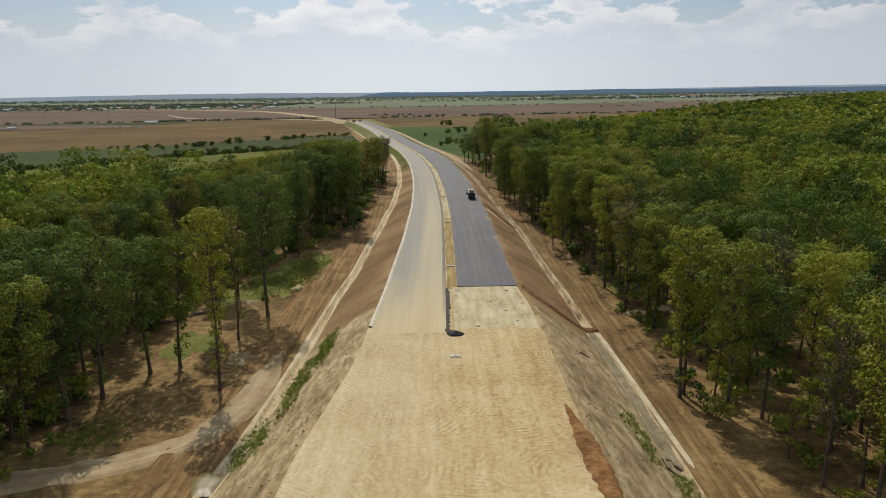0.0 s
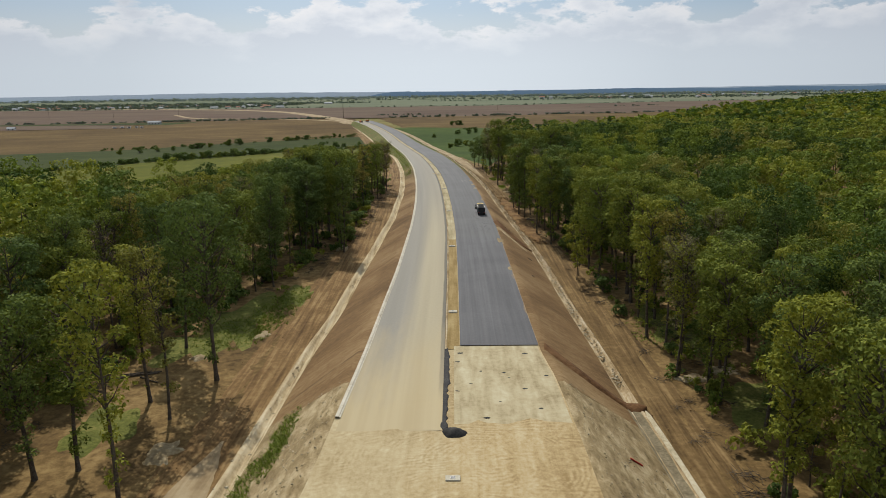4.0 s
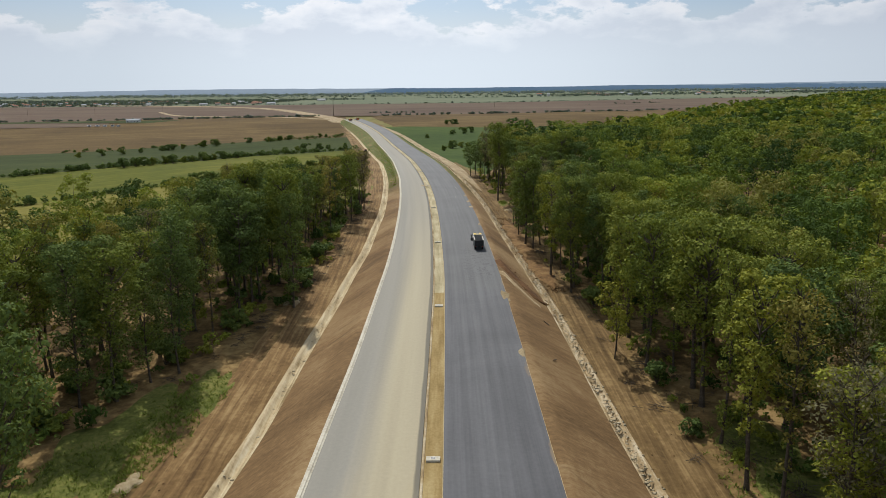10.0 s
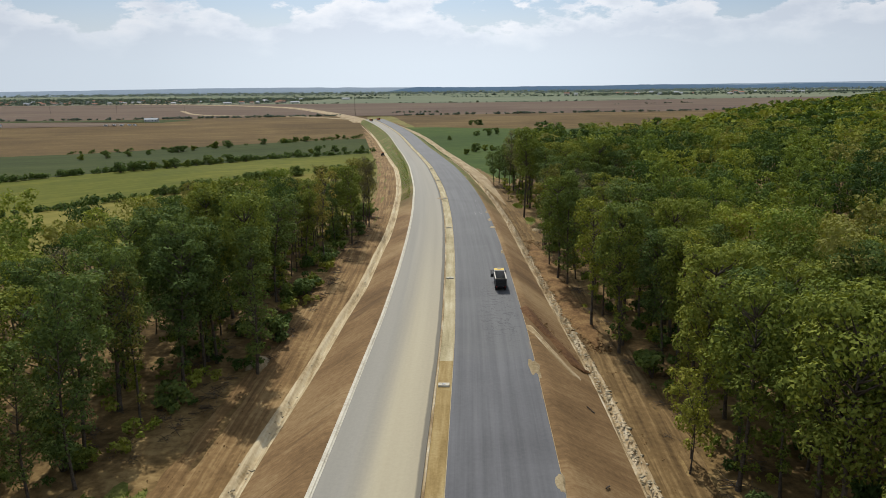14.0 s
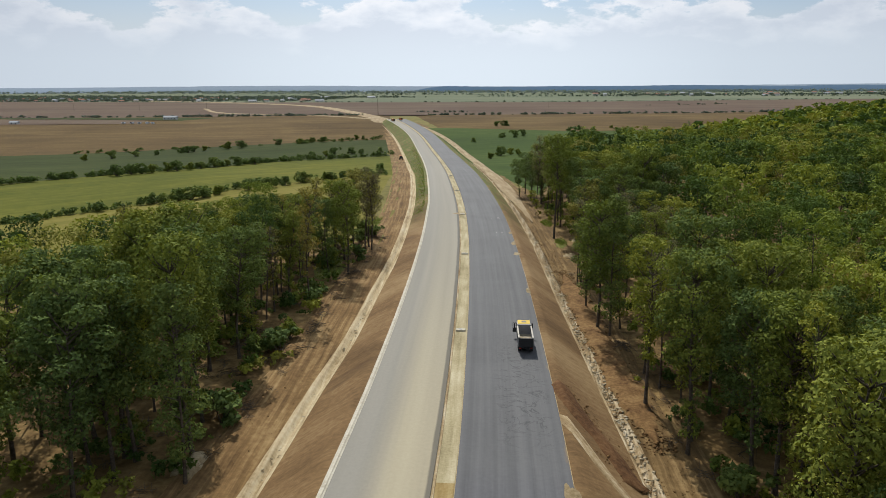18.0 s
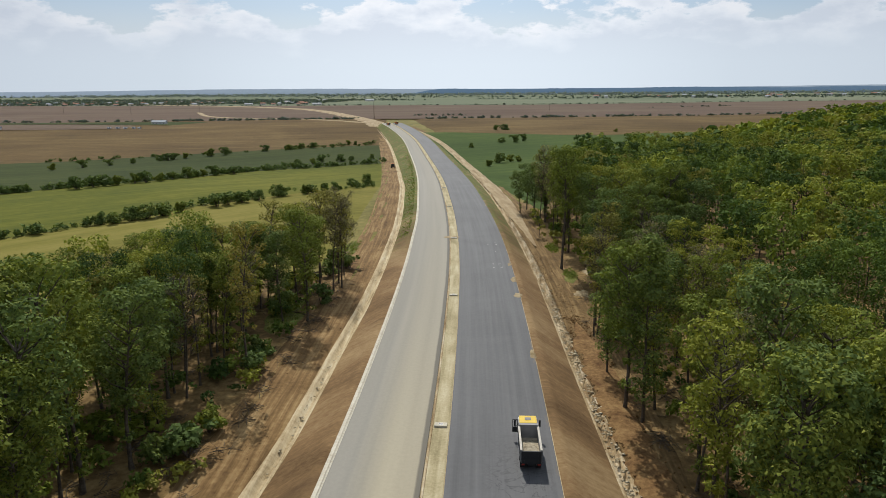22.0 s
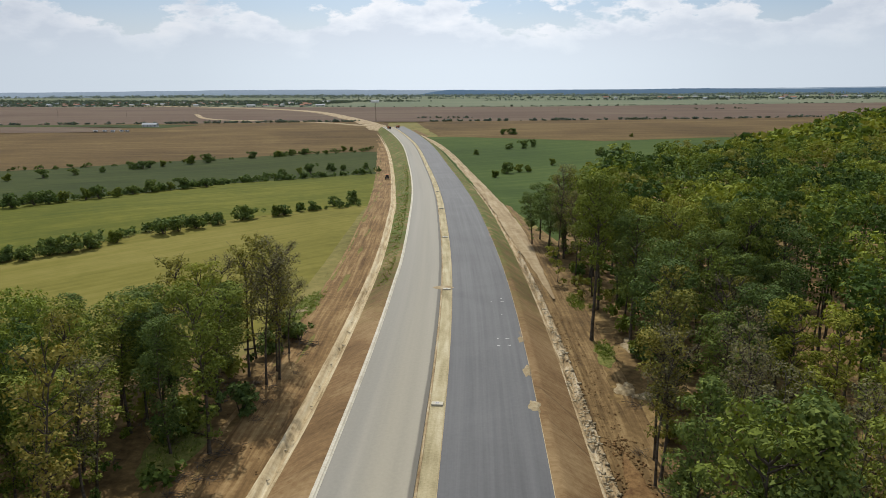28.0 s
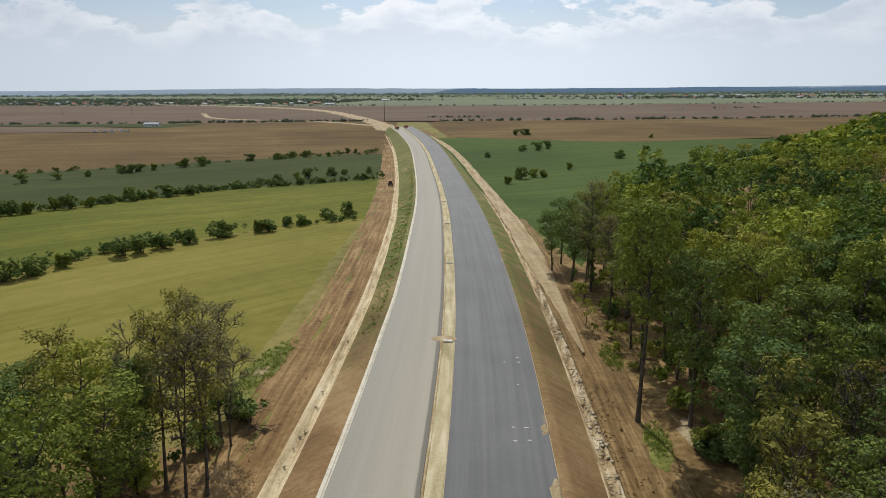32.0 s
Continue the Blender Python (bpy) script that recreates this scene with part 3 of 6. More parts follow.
# edges of the two woods, as x by y
wood_l = keyed([(-60, -46), (70, -49), (95, -54), (130, -55), (152, -50), (172, -41), (190, -34), (207, -29), (260, -28.5), (312, -27)])
wood_r = keyed([(-60, 40), (70, 40), (90, 36), (128, 38.5), (150, 37.5), (172, 34), (215, 29), (260, 25.5), (288, 28), (318, 31), (335, 25), (362, 19), (400, 17)])
far_l = keyed([(-170, 60), (-150, 160), (-115, 208), (-80, 256), (-55, 280), (-40, 294), (-27, 314)])       # far limit y by x
far_r = keyed([(15, 392), (30, 440), (76, 515), (180, 680), (324, 895), (494, 1113), (1050, 1900), (1700, 2700)])


def in_wood(x, y):
    if x < 0:
        return -190 < x < float(wood_l(y)) and -60 < y < float(far_l(max(x, -170)))
    return x > float(wood_r(min(y, 400))) and -60 < y < float(far_r(max(x, 15)))


def build_ground():
    xs = axis(-4900, 4900, -75, 75, 3.0)
    ys = axis(-900, 4900, -20, 420, 4.0)
    X, Y = np.meshgrid(xs, ys)
    Z = land(X, Y)
    off = X - road_x(np.clip(Y, -120, 1000))
    near = (Y < 1000) & (Y > -200)
    lo = np.array([-toe(v, -1) - 5.5 for v in np.clip(ys, -120, 940)])[:, None]
    hi = np.array([toe(v, 1) + 5.0 for v in np.clip(ys, -120, 940)])[:, None]
    Z = np.where(near & (off > lo) & (off < hi), Z - 2.0, Z)
    nx = len(xs)
    verts = np.stack([X, Y, Z], -1).reshape(-1, 3)
    faces, idx = [], []
    for j in range(len(ys) - 1):
        for i in range(nx - 1):
            a = j * nx + i
            faces.append((a, a + 1, a + 1 + nx, a + nx))
            cx, cy = (xs[i] + xs[i + 1]) / 2, (ys[j] + ys[j + 1]) / 2
            w = in_wood(cx + (12 if cx < 0 else -12), cy) or in_wood(cx, cy) or (abs(cx) < 60 and cy < 305) or (0 < cx < 60 and cy < 420)
            idx.append(1 if w else 0)
    obj("ground", verts.tolist(), faces, [M["dry_grass"], M["forest_floor"]], mat_idx=idx, smooth=True, kind="structure",
        label="open land with dry grass and a woodland floor of brown leaf litter", category="ground")


build_ground()


def field_lift(y):
    """Fields lie a little over the coarser land, more so far away."""
    return 0.24 + 0.0016 * np.maximum(0, y - 600)


def loft(name, low, high, mat, lift, nu=60, nv=14, **tags):
    """A field draped on the land between two boundary lines."""
    def walk_line(line, n):
        p = np.array(line, float)
        s = np.r_[0, np.cumsum(np.hypot(*np.diff(p, axis=0).T))]
        t = np.linspace(0, s[-1], n)
        return np.stack([np.interp(t, s, p[:, 0]), np.interp(t, s, p[:, 1])], -1)
    a, b = walk_line(low, nu), walk_line(high, nu)
    verts, faces = [], []
    for j in range(nv):
        t = j / (nv - 1)
        for i, q in enumerate(a * (1 - t) + b * t):
            up = float(field_lift(q[1])) + lift if 0 < i < nu - 1 else -0.15
            verts.append((q[0], q[1], float(land(q[0], q[1])) + up))
    for j in range(nv - 1):
        for i in range(nu - 1):
            k = j * nu + i
            faces.append((k, k + 1, k + 1 + nu, k + nu))
    return obj(name, verts, faces, mat, kind="structure", smooth=True, **tags)


H1 = [(-260, 150), (-180, 262), (-113, 360), (-93, 402), (-71, 428), (-42, 455)]
H2 = [(-420, 120), (-300, 270), (-182, 428), (-154, 475), (-130, 525), (-64, 590)]
H3 = [(-900, 250), (-400, 520), (-282, 590), (-214, 650), (-139, 702), (-88, 725)]
H4 = [(-1700, 850), (-635, 1028), (-436, 1069), (-202, 1127), (-150, 1120)]
H5 = [(-4200, 1950), (-1489, 2087), (-722, 1950), (-308, 1949), (105, 1930), (1000, 2284), (4200, 2700)]
R1 = [(8, 470), (40, 480), (76, 517), (180, 682)]
R2 = [(-60, 860), (87, 816), (186, 852), (420, 930)]
R3 = [(-120, 1120), (286, 1201), (517, 1288), (1500, 1500)]
loft("field", [(-300, 60), (-170, 170), (-115, 215), (-80, 262), (-55, 292), (-30, 318)], H1, M["field_stubble"], 0, label="harvested field of pale olive stubble", category="field")
loft("field", H1, H2, M["field_green"], 0, label="green meadow strip between two hedgerows", category="field")
# this field's cloud shadow is part of its base colour
loft("field", H2, H3, M["field_dark"], 0, label="green crop field beyond the hedgerow, cloud shadow in its dark colour", category="field")
loft("field", H3, H4, M["field_brown"], 0, label="brown ploughed hillside field", category="field")
loft("field", H4 + [(300, 1205), (517, 1288), (4200, 1700)], H5, M["field_red"], 0, 90, 14, label="wide reddish-brown plain of bare fields", category="field")
loft("field", H5, [(-4800, 4300), (0, 4500), (4800, 4300)], M["field_far"], 0, 60, 24, label="far green plain, paled by haze in its colour", category="field")
loft("field", [(20, 398), (30, 442), (76, 517), (180, 682), (300, 860)], [(-16, 560), (-30, 640), (-50, 730), (-60, 800), (-80, 860)], M["field_meadow"], 0, label="green field beside the woodland's end", category="field")
loft("field", R2, R3, M["field_brown"], 0.1, label="brown field of dry stubble", category="field")

loft("field", [(-1000, 868), (-640, 880), (-520, 892), (-396, 905)], [(-1000, 960), (-640, 985), (-520, 985), (-420, 960)], M["field_red"], 0.35, 30, 8, label="narrow dark fallow strip on the hillside", category="field")
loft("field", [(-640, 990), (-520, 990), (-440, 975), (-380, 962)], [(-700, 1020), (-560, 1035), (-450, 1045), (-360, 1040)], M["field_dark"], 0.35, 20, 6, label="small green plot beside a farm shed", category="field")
# ---- embankment and road ----
Y0, Y1 = -60.0, 940.0
LONG = steps(Y0, Y1)


def slope_profile(side, n=9):
    def f(y):
        o0 = (float(half_l(y)) if side < 0 else float(half_r(y))) + 0.05
        o1, z0 = toe(y, side), float(road_z(y)) - 0.04
        z1 = float((land_l if side < 0 else land_r)(y)) + 0.05
        pts = [(o0, z0 + 0.02), (o0 + 0.9, z0 - 0.05)]
        for i in range(1, n):
            t = i / (n - 1)
            pts.append((o0 + 0.9 + (o1 - o0 - 0.9) * t, z0 - 0.05 + (z1 - z0 + 0.05) * t))
        pts = [(side * o, z) for o, z in pts]
        return pts if side > 0 else pts[::-1]
    return f


DITCH = {-1: 2.1, 1: 1.8}


def ditch_profile(side):
    def f(y):
        o, w = toe(y, side), DITCH[side]
        z = float((land_l if side < 0 else land_r)(y))
        pts = [(o + w * q, z + dz) for q, dz in ((-0.01, 0.05), (0.12, 0.06), (0.30, -0.40), (0.48, -0.44), (0.64, 0.02), (0.80, 0.25), (1.0, 0.10))]
        pts = [(side * a, b) for a, b in pts]
        return pts if side > 0 else pts[::-1]
    return f


def verge_profile(side, width):
    def f(y):
        o = toe(y, side) + DITCH[side] - 0.02
        pts = []
        nx, ny = normal_at(y)
        n = 17
        for i in range(n):
            a = o + width * i / (n - 1)
            z = float(land(float(road_x(y)) + nx * side * a, y + ny * side * a)) + 0.10
            z -= 0.16 * (math.sin(a * 2.1) > 0.75) * (0 < i < n - 1)
            if i == n - 1:
                z -= 0.35
            pts.append((side * a, z))
        return pts if side > 0 else pts[::-1]
    return f


def flat_profile(o0, o1, dz, thick):
    """A slab between two offsets, with upright edges."""
    def f(y):
        a, b, z = o0(y), o1(y), float(road_z(y)) + dz
        return [(a, z - thick), (a, z), ((a + b) / 2, z), (b, z), (b, z - thick)]
    return f


CUT = 112.0
for side, nm in ((-1, "left"), (1, "right")):
    ribbon("embankment_slope", [y for y in LONG if y <= CUT] + [CUT], slope_profile(side), M["gravel_slope"], rough=0.16, kind="structure", label="gravelly embankment slope with sparse weeds", category="embankment")
    ribbon("embankment_slope", [CUT] + [y for y in LONG if y > CUT], slope_profile(side), M["soil_slope"], rough=0.10, kind="structure", label="smoothed brown earth embankment slope beside the road", category="embankment")
    ribbon("ditch", LONG, ditch_profile(side), M["ditch_silt" if side < 0 else "ditch_stone"], rough=0.14, kind="structure", label="pale stony drainage ditch at the embankment's foot", category="ditch")
    ribbon("dirt_track", LONG, verge_profile(side, 8.5 if side < 0 else 7.5), M["track_left" if side < 0 else "track_soil"], rough=0.16, kind="structure", label="rutted brown dirt track beside the ditch", category="dirt track")

# subgrade under everything
ribbon("subgrade", LONG, lambda y: [(-float(half_l(y)) - 0.1, float(road_z(y)) - 0.03), (-6, float(road_z(y)) - 0.03), (0, float(road_z(y)) - 0.03), (6, float(road_z(y)) - 0.03), (float(half_r(y)) + 0.1, float(road_z(y)) - 0.03)], M["sand"],
       kind="structure", label="rolled pale sandy road bed, criss-crossed by tyre tracks", category="road bed")
ribbon("road", [y for y in LONG if y >= 99], lambda y: [(o, float(road_z(y)) + d) for o, d in ((-float(half_l(y)) + 0.62, -0.04), (-float(half_l(y)) + 0.62, min(0.12, (y - 100) * 0.02)), (-6, min(0.12, (y - 101) * 0.02)), (-1.05, min(0.12, (y - 98.6) * 0.03)), (-1.05, -0.04))], M["asphalt_left"], kind="structure", label="grey asphalt carriageway under pale dust", category="road")
ribbon("road", [124.3] + [y for y in LONG if y > 124.3], flat_profile(lambda y: 1.2, lambda y: float(half_r(y)) - 0.05, 0.16, 0.20), M["asphalt_right"], kind="structure", label="fresh dark asphalt carriageway", category="road")
ribbon("road_base", [y for y in LONG if 99 < y < 124.3] + [124.28], lambda y: [(o, float(road_z(y)) + min(0.04, -0.05 + (y - 99) * s)) for o, s in ((0.3, 0.02), (3, 0.008), (6, 0.014), (9, 0.007), (float(half_r(y)) - 0.2, 0.012))], M["base_course"], kind="structure", label="pale cement-bound base course with dark stains", category="road base")
for a, b, mt, lab in ((123.0, 198.0, "median_soil", "narrow median strip of yellow-brown soil fill"), (198.0, Y1, "median_fill", "narrow median strip of pale gravel fill")):
    ribbon("median", [a] + [y for y in LONG if a < y < b] + [b], flat_profile(lambda y: -0.72, lambda y: 1.10, 0.03, 0.08), M[mt], kind="structure", label=lab, category="median")
ribbon("kerb", [y for y in LONG if y >= 102], lambda y: [(-float(half_l(y)) - 0.02, float(road_z(y)) - 0.1), (-float(half_l(y)) - 0.02, float(road_z(y)) + 0.24), (-float(half_l(y)) + 0.40, float(road_z(y)) + 0.24), (-float(half_l(y)) + 0.42, float(road_z(y)) + 0.15), (-float(half_l(y)) + 0.6, float(road_z(y)) + 0.13), (-float(half_l(y)) + 0.6, float(road_z(y)) - 0.1)], M["concrete"],
       kind="structure", label="white concrete kerb and gutter along the carriageway", category="kerb")


# median's broken pale edge stones, and a dark strip of tar and shade where the paving stops
ribbon("median_edge", [123.0] + [y for y in LONG if y > 123], lambda y: [(-1.0, float(road_z(y)) + 0.0), (-0.98, float(road_z(y)) + 0.07), (-0.86, float(road_z(y)) + 0.15 + 0.05 * noise.noise((y * 0.9, 0, 0))), (-0.74, float(road_z(y)) + 0.12), (-0.70, float(road_z(y)) + 0.02)], M["ditch_stone"],
       kind="structure", label="broken pale concrete edging along the median", category="edging")


def side_at(x, y):
    """Offset from the road's centre line."""
    nx, ny = normal_at(y)
    return (x - float(road_x(y))) / nx


def surf(x, y):
    """Height of what lies on top at a place: road bed, slope or land."""
    if not -60 < y < 935:
        return float(land(x, y))
    o = side_at(x, y)
    s = -1 if o < 0 else 1
    a = (float(half_l(y)) if s < 0 else float(half_r(y))) + 0.95
    t, o = toe(y, s), abs(o)
    if o < a:
        return float(road_z(y))
    if o < t:
        z1 = float((land_l if s < 0 else land_r)(y))
        k = (o - a) / (t - a)
        return float(road_z(y)) * (1 - k) + z1 * k
    return float(land(x, y)) + (0.1 if o < t + 9 else 0)


# ---- trees ----
def leaf_tris(rng, cen, rad, n, size, up=0.35, squash=0.8, wild=0.36, slim=0.8):
    """n leaf sprays, one triangle each, in shells round the lobes."""
    w = rad ** 2
    pick = rng.choice(len(cen), n, p=w / w.sum())
    d = rng.normal(size=(n, 3))
    d[:, 2] += up
    d /= np.linalg.norm(d, axis=1, keepdims=True)
    r = rad[pick] * rng.uniform(0.42, 1.1, n) ** 0.45
    p = cen[pick] + d * r[:, None] * np.array([1, 1, squash])
    nrm = d + rng.normal(size=(n, 3)) * wild + np.array([0, 0, 0.25])
    nrm /= np.linalg.norm(nrm, axis=1, keepdims=True)
    t = np.cross(nrm, rng.normal(size=(n, 3)))
    t /= np.linalg.norm(t, axis=1, keepdims=True)
    b = np.cross(nrm, t)
    s = size * rng.uniform(0.55, 1.4, n)[:, None]
    sk = rng.uniform(-0.5, 0.5, (n, 1))
    v = np.stack([p - t * s * slim - nrm * s * 0.2, p + t * s * slim - nrm * s * 0.2, p + b * s * 1.3 + t * s * sk], 1).reshape(-1, 3)
    return v, np.arange(3 * n).reshape(-1, 3)


def tube(verts, faces, pts, rads, sides):
    """Adds a tapering tube of triangles along pts."""
    base = len(verts)
    for k, (p, r) in enumerate(zip(pts, rads)):
        d = (pts[min(k + 1, len(pts) - 1)] - pts[max(k - 1, 0)]).normalized()
        u = d.orthogonal().normalized()
        v = d.cross(u)
        for i in range(sides):
            a = 2 * math.pi * i / sides
            verts.append(tuple(p + (u * math.cos(a) + v * math.sin(a)) * r))
    for k in range(len(pts) - 1):
        for i in range(sides):
            a, b = base + k * sides + i, base + k * sides + (i + 1) % sides
            faces.append((a, b, b + sides)), faces.append((a, b + sides, a + sides))


def tree_meshes(seed, height, crown_r, crown_base, lobes, leaves, size, lobe_r, trunk_r=0.26, lean=0.35, twigs=0, low=0, limbs=True, top_heavy=0.62, up=0.35, slim=0.8):
    """Trunk with limbs, and crown, as vertices and triangles. low: small sprays along the bole."""
    rng = np.random.default_rng(seed)
    bx, by = rng.normal(size=2) * lean
    top = height * 0.88
    ph = rng.uniform(0, 6)

    def axis_at(z):
        t = z / height
        return Vector((bx * t * t * 3 + 0.3 * (math.sin(t * 5 + ph) - math.sin(ph)), by * t * t * 3 + 0.3 * (math.cos(t * 4 + ph) - math.cos(ph)), z))
    tv, tf = [], []
    zs = [-0.5, 0.2, 1.2] + [top * k / 7 for k in range(2, 8)]
    tube(tv, tf, [axis_at(z) for z in zs], [trunk_r * (1.6 if z < 0 else 1.2 if z < 1 else max(0.14, 1 - 0.86 * z / top)) for z in zs], 7 if limbs else 4)
    cen, rad = [], []
    for i in range(lobes):
        f = (i + 0.5) / lobes
        q = f ** 0.8
        z = crown_base + (height - crown_base) * q
        prof = math.sqrt(max(0.06, 1 - ((q - top_heavy) / max(top_heavy, 1 - top_heavy) * 0.98) ** 2))
        a = i * 2.4 + rng.uniform(-.7, .7)
        r = crown_r * prof * (rng.uniform(0.25, 1.0) ** 0.5)
        c = axis_at(z) + Vector((math.cos(a) * r, math.sin(a) * r, rng.uniform(-0.8, 0.8)))
        lr = lobe_r * rng.uniform(0.6, 1.3)
        c.z = min(c.z, height - lr * 0.7)
        cen.append(c), rad.append(lr)
        if limbs:
            s = axis_at(max(crown_base * 0.7, min(z - r * 0.8 - 0.5, top * 0.95)))
            mid = s.lerp(c, 0.5) + Vector((rng.uniform(-.3, .3), rng.uniform(-.3, .3), -0.12 * r))
            tube(tv, tf, [s, mid, c], [trunk_r * 0.40, trunk_r * 0.24, 0.03], 4)
            for _ in range(twigs):
                e = c + Vector(rng.normal(size=3)) * lr * 0.6 + Vector((0, 0, 0.3))
                tube(tv, tf, [mid.lerp(c, rng.uniform(0.3, 0.9)), e], [0.055, 0.015], 3)
    for i in range(low):
        z = rng.uniform(2.5, crown_base + 1)
        c = axis_at(z) + Vector((rng.normal() * 0.5, rng.normal() * 0.5, 0))
        cen.append(c), rad.append(rng.uniform(0.4, 0.8))
    leaf = leaf_tris(rng, np.array([tuple(c) for c in cen]), np.array(rad), leaves, size, up, slim=slim)
    return (np.array(tv), np.array(tf)), leaf


def make_tree(name, seed, mat, label, **shape):
    (tv, tf), (lv, lf) = tree_meshes(seed, slim=0.52, **shape)
    root = new(name)
    tagged(root, label, "tree", "woodland trees")
    obj("trunk", tv.tolist(), tf.tolist(), M["bark"], root, smooth=True)
    obj("crown", lv.tolist(), lf.tolist(), mat, root)
    return root


KINDS = [
    ("oak_tree", "leaf_green", "tall oak with a dense green crown on a long trunk", dict(height=24, crown_r=3.51, crown_base=9.3, lobes=34, leaves=5290, size=0.27, lobe_r=1.45, low=13)),
    ("oak_tree", "leaf_dark", "tall oak with a deep green rounded crown", dict(height=24, crown_r=3.33, crown_base=8.8, lobes=34, leaves=5290, size=0.27, lobe_r=1.45, low=11)),
    ("oak_tree", "leaf_bright", "slender oak with a light yellow-green crown", dict(height=24, crown_r=2.70, crown_base=10.8, lobes=26, leaves=3449, size=0.26, lobe_r=1.25, low=13)),
    ("ash_tree", "leaf_olive", "slim tree with a thin olive crown and long bare bole", dict(height=24, crown_r=2.34, crown_base=10.8, lobes=24, leaves=2185, size=0.25, lobe_r=1.2, trunk_r=0.21, twigs=2, low=9)),
    ("oak_tree", "leaf_green", "broad oak with spreading limbs and a full green crown", dict(height=24, crown_r=4.68, crown_base=9.3, lobes=44, leaves=6439, size=0.28, lobe_r=1.55, trunk_r=0.33, low=11)),
    ("dry_tree", "leaf_dry", "half-dead tree with thin brown foliage and bare twigs", dict(height=24, crown_r=2.70, crown_base=9.8, lobes=24, leaves=1724, size=0.21, lobe_r=1.2, trunk_r=0.19, twigs=5)),
    ("hornbeam_tree", "leaf_dark", "hornbeam in deep green leaf from top to bottom", dict(height=24, crown_r=2.61, crown_base=3.5, lobes=38, leaves=5060, size=0.25, lobe_r=1.25, trunk_r=0.2, top_heavy=0.5)),
    ("young_tree", "leaf_bright", "young light green tree at the woodland edge", dict(height=12, crown_r=1.71, crown_base=3, lobes=18, leaves=1724, size=0.21, lobe_r=0.85, trunk_r=0.10, top_heavy=0.45)),
    ("oak_tree", "leaf_green", "very tall oak with a straight bare bole and high crown", dict(height=24, crown_r=3.06, crown_base=11.5, lobes=28, leaves=4485, size=0.27, lobe_r=1.4, trunk_r=0.29)),
    ("oak_tree", "leaf_dark", "broad old oak with a heavy deep green crown", dict(height=24, crown_r=4.86, crown_base=8.3, lobes=44, leaves=6439, size=0.28, lobe_r=1.6, trunk_r=0.34, low=11)),
    ("hornbeam_tree", "leaf_bright", "slim column of a tree with yellow-green shoots all along its bole", dict(height=22, crown_r=1.5, crown_base=5.5, lobes=28, leaves=2600, size=0.22, lobe_r=0.85, trunk_r=0.17, low=14, top_heavy=0.6)),
    ("bare_tree", "leaf_dry", "leafless grey tree with a spreading net of twigs", dict(height=21, crown_r=2.3, crown_base=7, lobes=26, leaves=260, size=0.18, lobe_r=1.1, trunk_r=0.17, twigs=9)),
    ("hornbeam_tree", "leaf_green", "slim tree in mid-green leaf on a long thin bole", dict(height=22, crown_r=1.8, crown_base=8, lobes=28, leaves=2700, size=0.22, lobe_r=0.95, trunk_r=0.18, low=10, top_heavy=0.6)),
]
protos = {}
for i, (nm, mt, lab, shape) in enumerate(KINDS):
    for v in range(3 if i in (0, 1, 4) else 2):
        protos.setdefault(i, []).append(make_tree(nm, 11 + i * 7 + v * 3, M[mt], lab, **shape))

rng = np.random.default_rng(5)
planted = []


def plant(x, y, h, kind):
    src = protos[kind][int(rng.integers(len(protos[kind])))]
    s = h / KINDS[kind][3]["height"]
    t = copy_thing(src, pose(x, y, surf(x, y), 0, 0, rng.uniform(0, 360)))
    w = (s * 0.45 + 0.55) * rng.uniform(0.92, 1.1)
    t.scale = (w, w, s)
    planted.append((x, y))


# single trees that stand out along the two woodland edges: x, y, height, kind
for x, y, h, k in [(-49.8, 84, 23, 9), (-48.6, 91, 24, 9), (-45.5, 100, 22, 9), (-41.5, 102, 22, 0), (-32.4, 93.2, 27, 2), (-57, 87, 23, 9), (-61, 96, 24, 9), (-33.6, 126.6, 28, 9), (-40.7, 119.6, 23, 2), (-35.8, 114.3, 24, 3), (-57, 118, 24, 1), (-50, 146, 24, 1),
                   (-42.2, 164.4, 22, 0), (-40, 170.4, 18, 6), (-43, 139, 25, 1), (-43.2, 167, 23, 6), (-39, 179, 22, 1), (-26, 202, 22, 6), (-37, 173.5, 24, 6), (-34.5, 196, 22, 1), (-27.2, 206.5, 26, 8), (-27.8, 257, 22, 3)]:
    plant(x, y, h, k)
for x, y, h, k in [(-24.4, 299.4, 19, 3), (-25.6, 297.6, 19, 5), (-30.5, 306.7, 19, 3), (-25.8, 279.6, 20, 0), (-25.6, 302, 20, 5), (-26.1, 309, 12, 5), (-27.4, 309.6, 17, 5), (-29, 300, 19, 3), (-32, 294, 18, 2), (-34.5, 303, 17, 5), (-38, 297, 18, 3)]:
    plant(x, y, h, k)
for x, y, h, k in [(-33, 286, 15, 1), (-37, 283, 16, 0), (-36, 289, 14, 6), (-41, 288, 15, 1), (-40, 294, 14, 6), (-45, 285, 16, 0), (-44, 300, 13, 1), (-49, 293, 14, 6), (-31.5, 299, 14, 6), (-35, 307, 12, 1), (-52, 286, 15, 1), (-30, 279, 16, 6), (-47, 278, 16, 1), (-56, 279, 15, 0)]:
    plant(x, y, h, k)
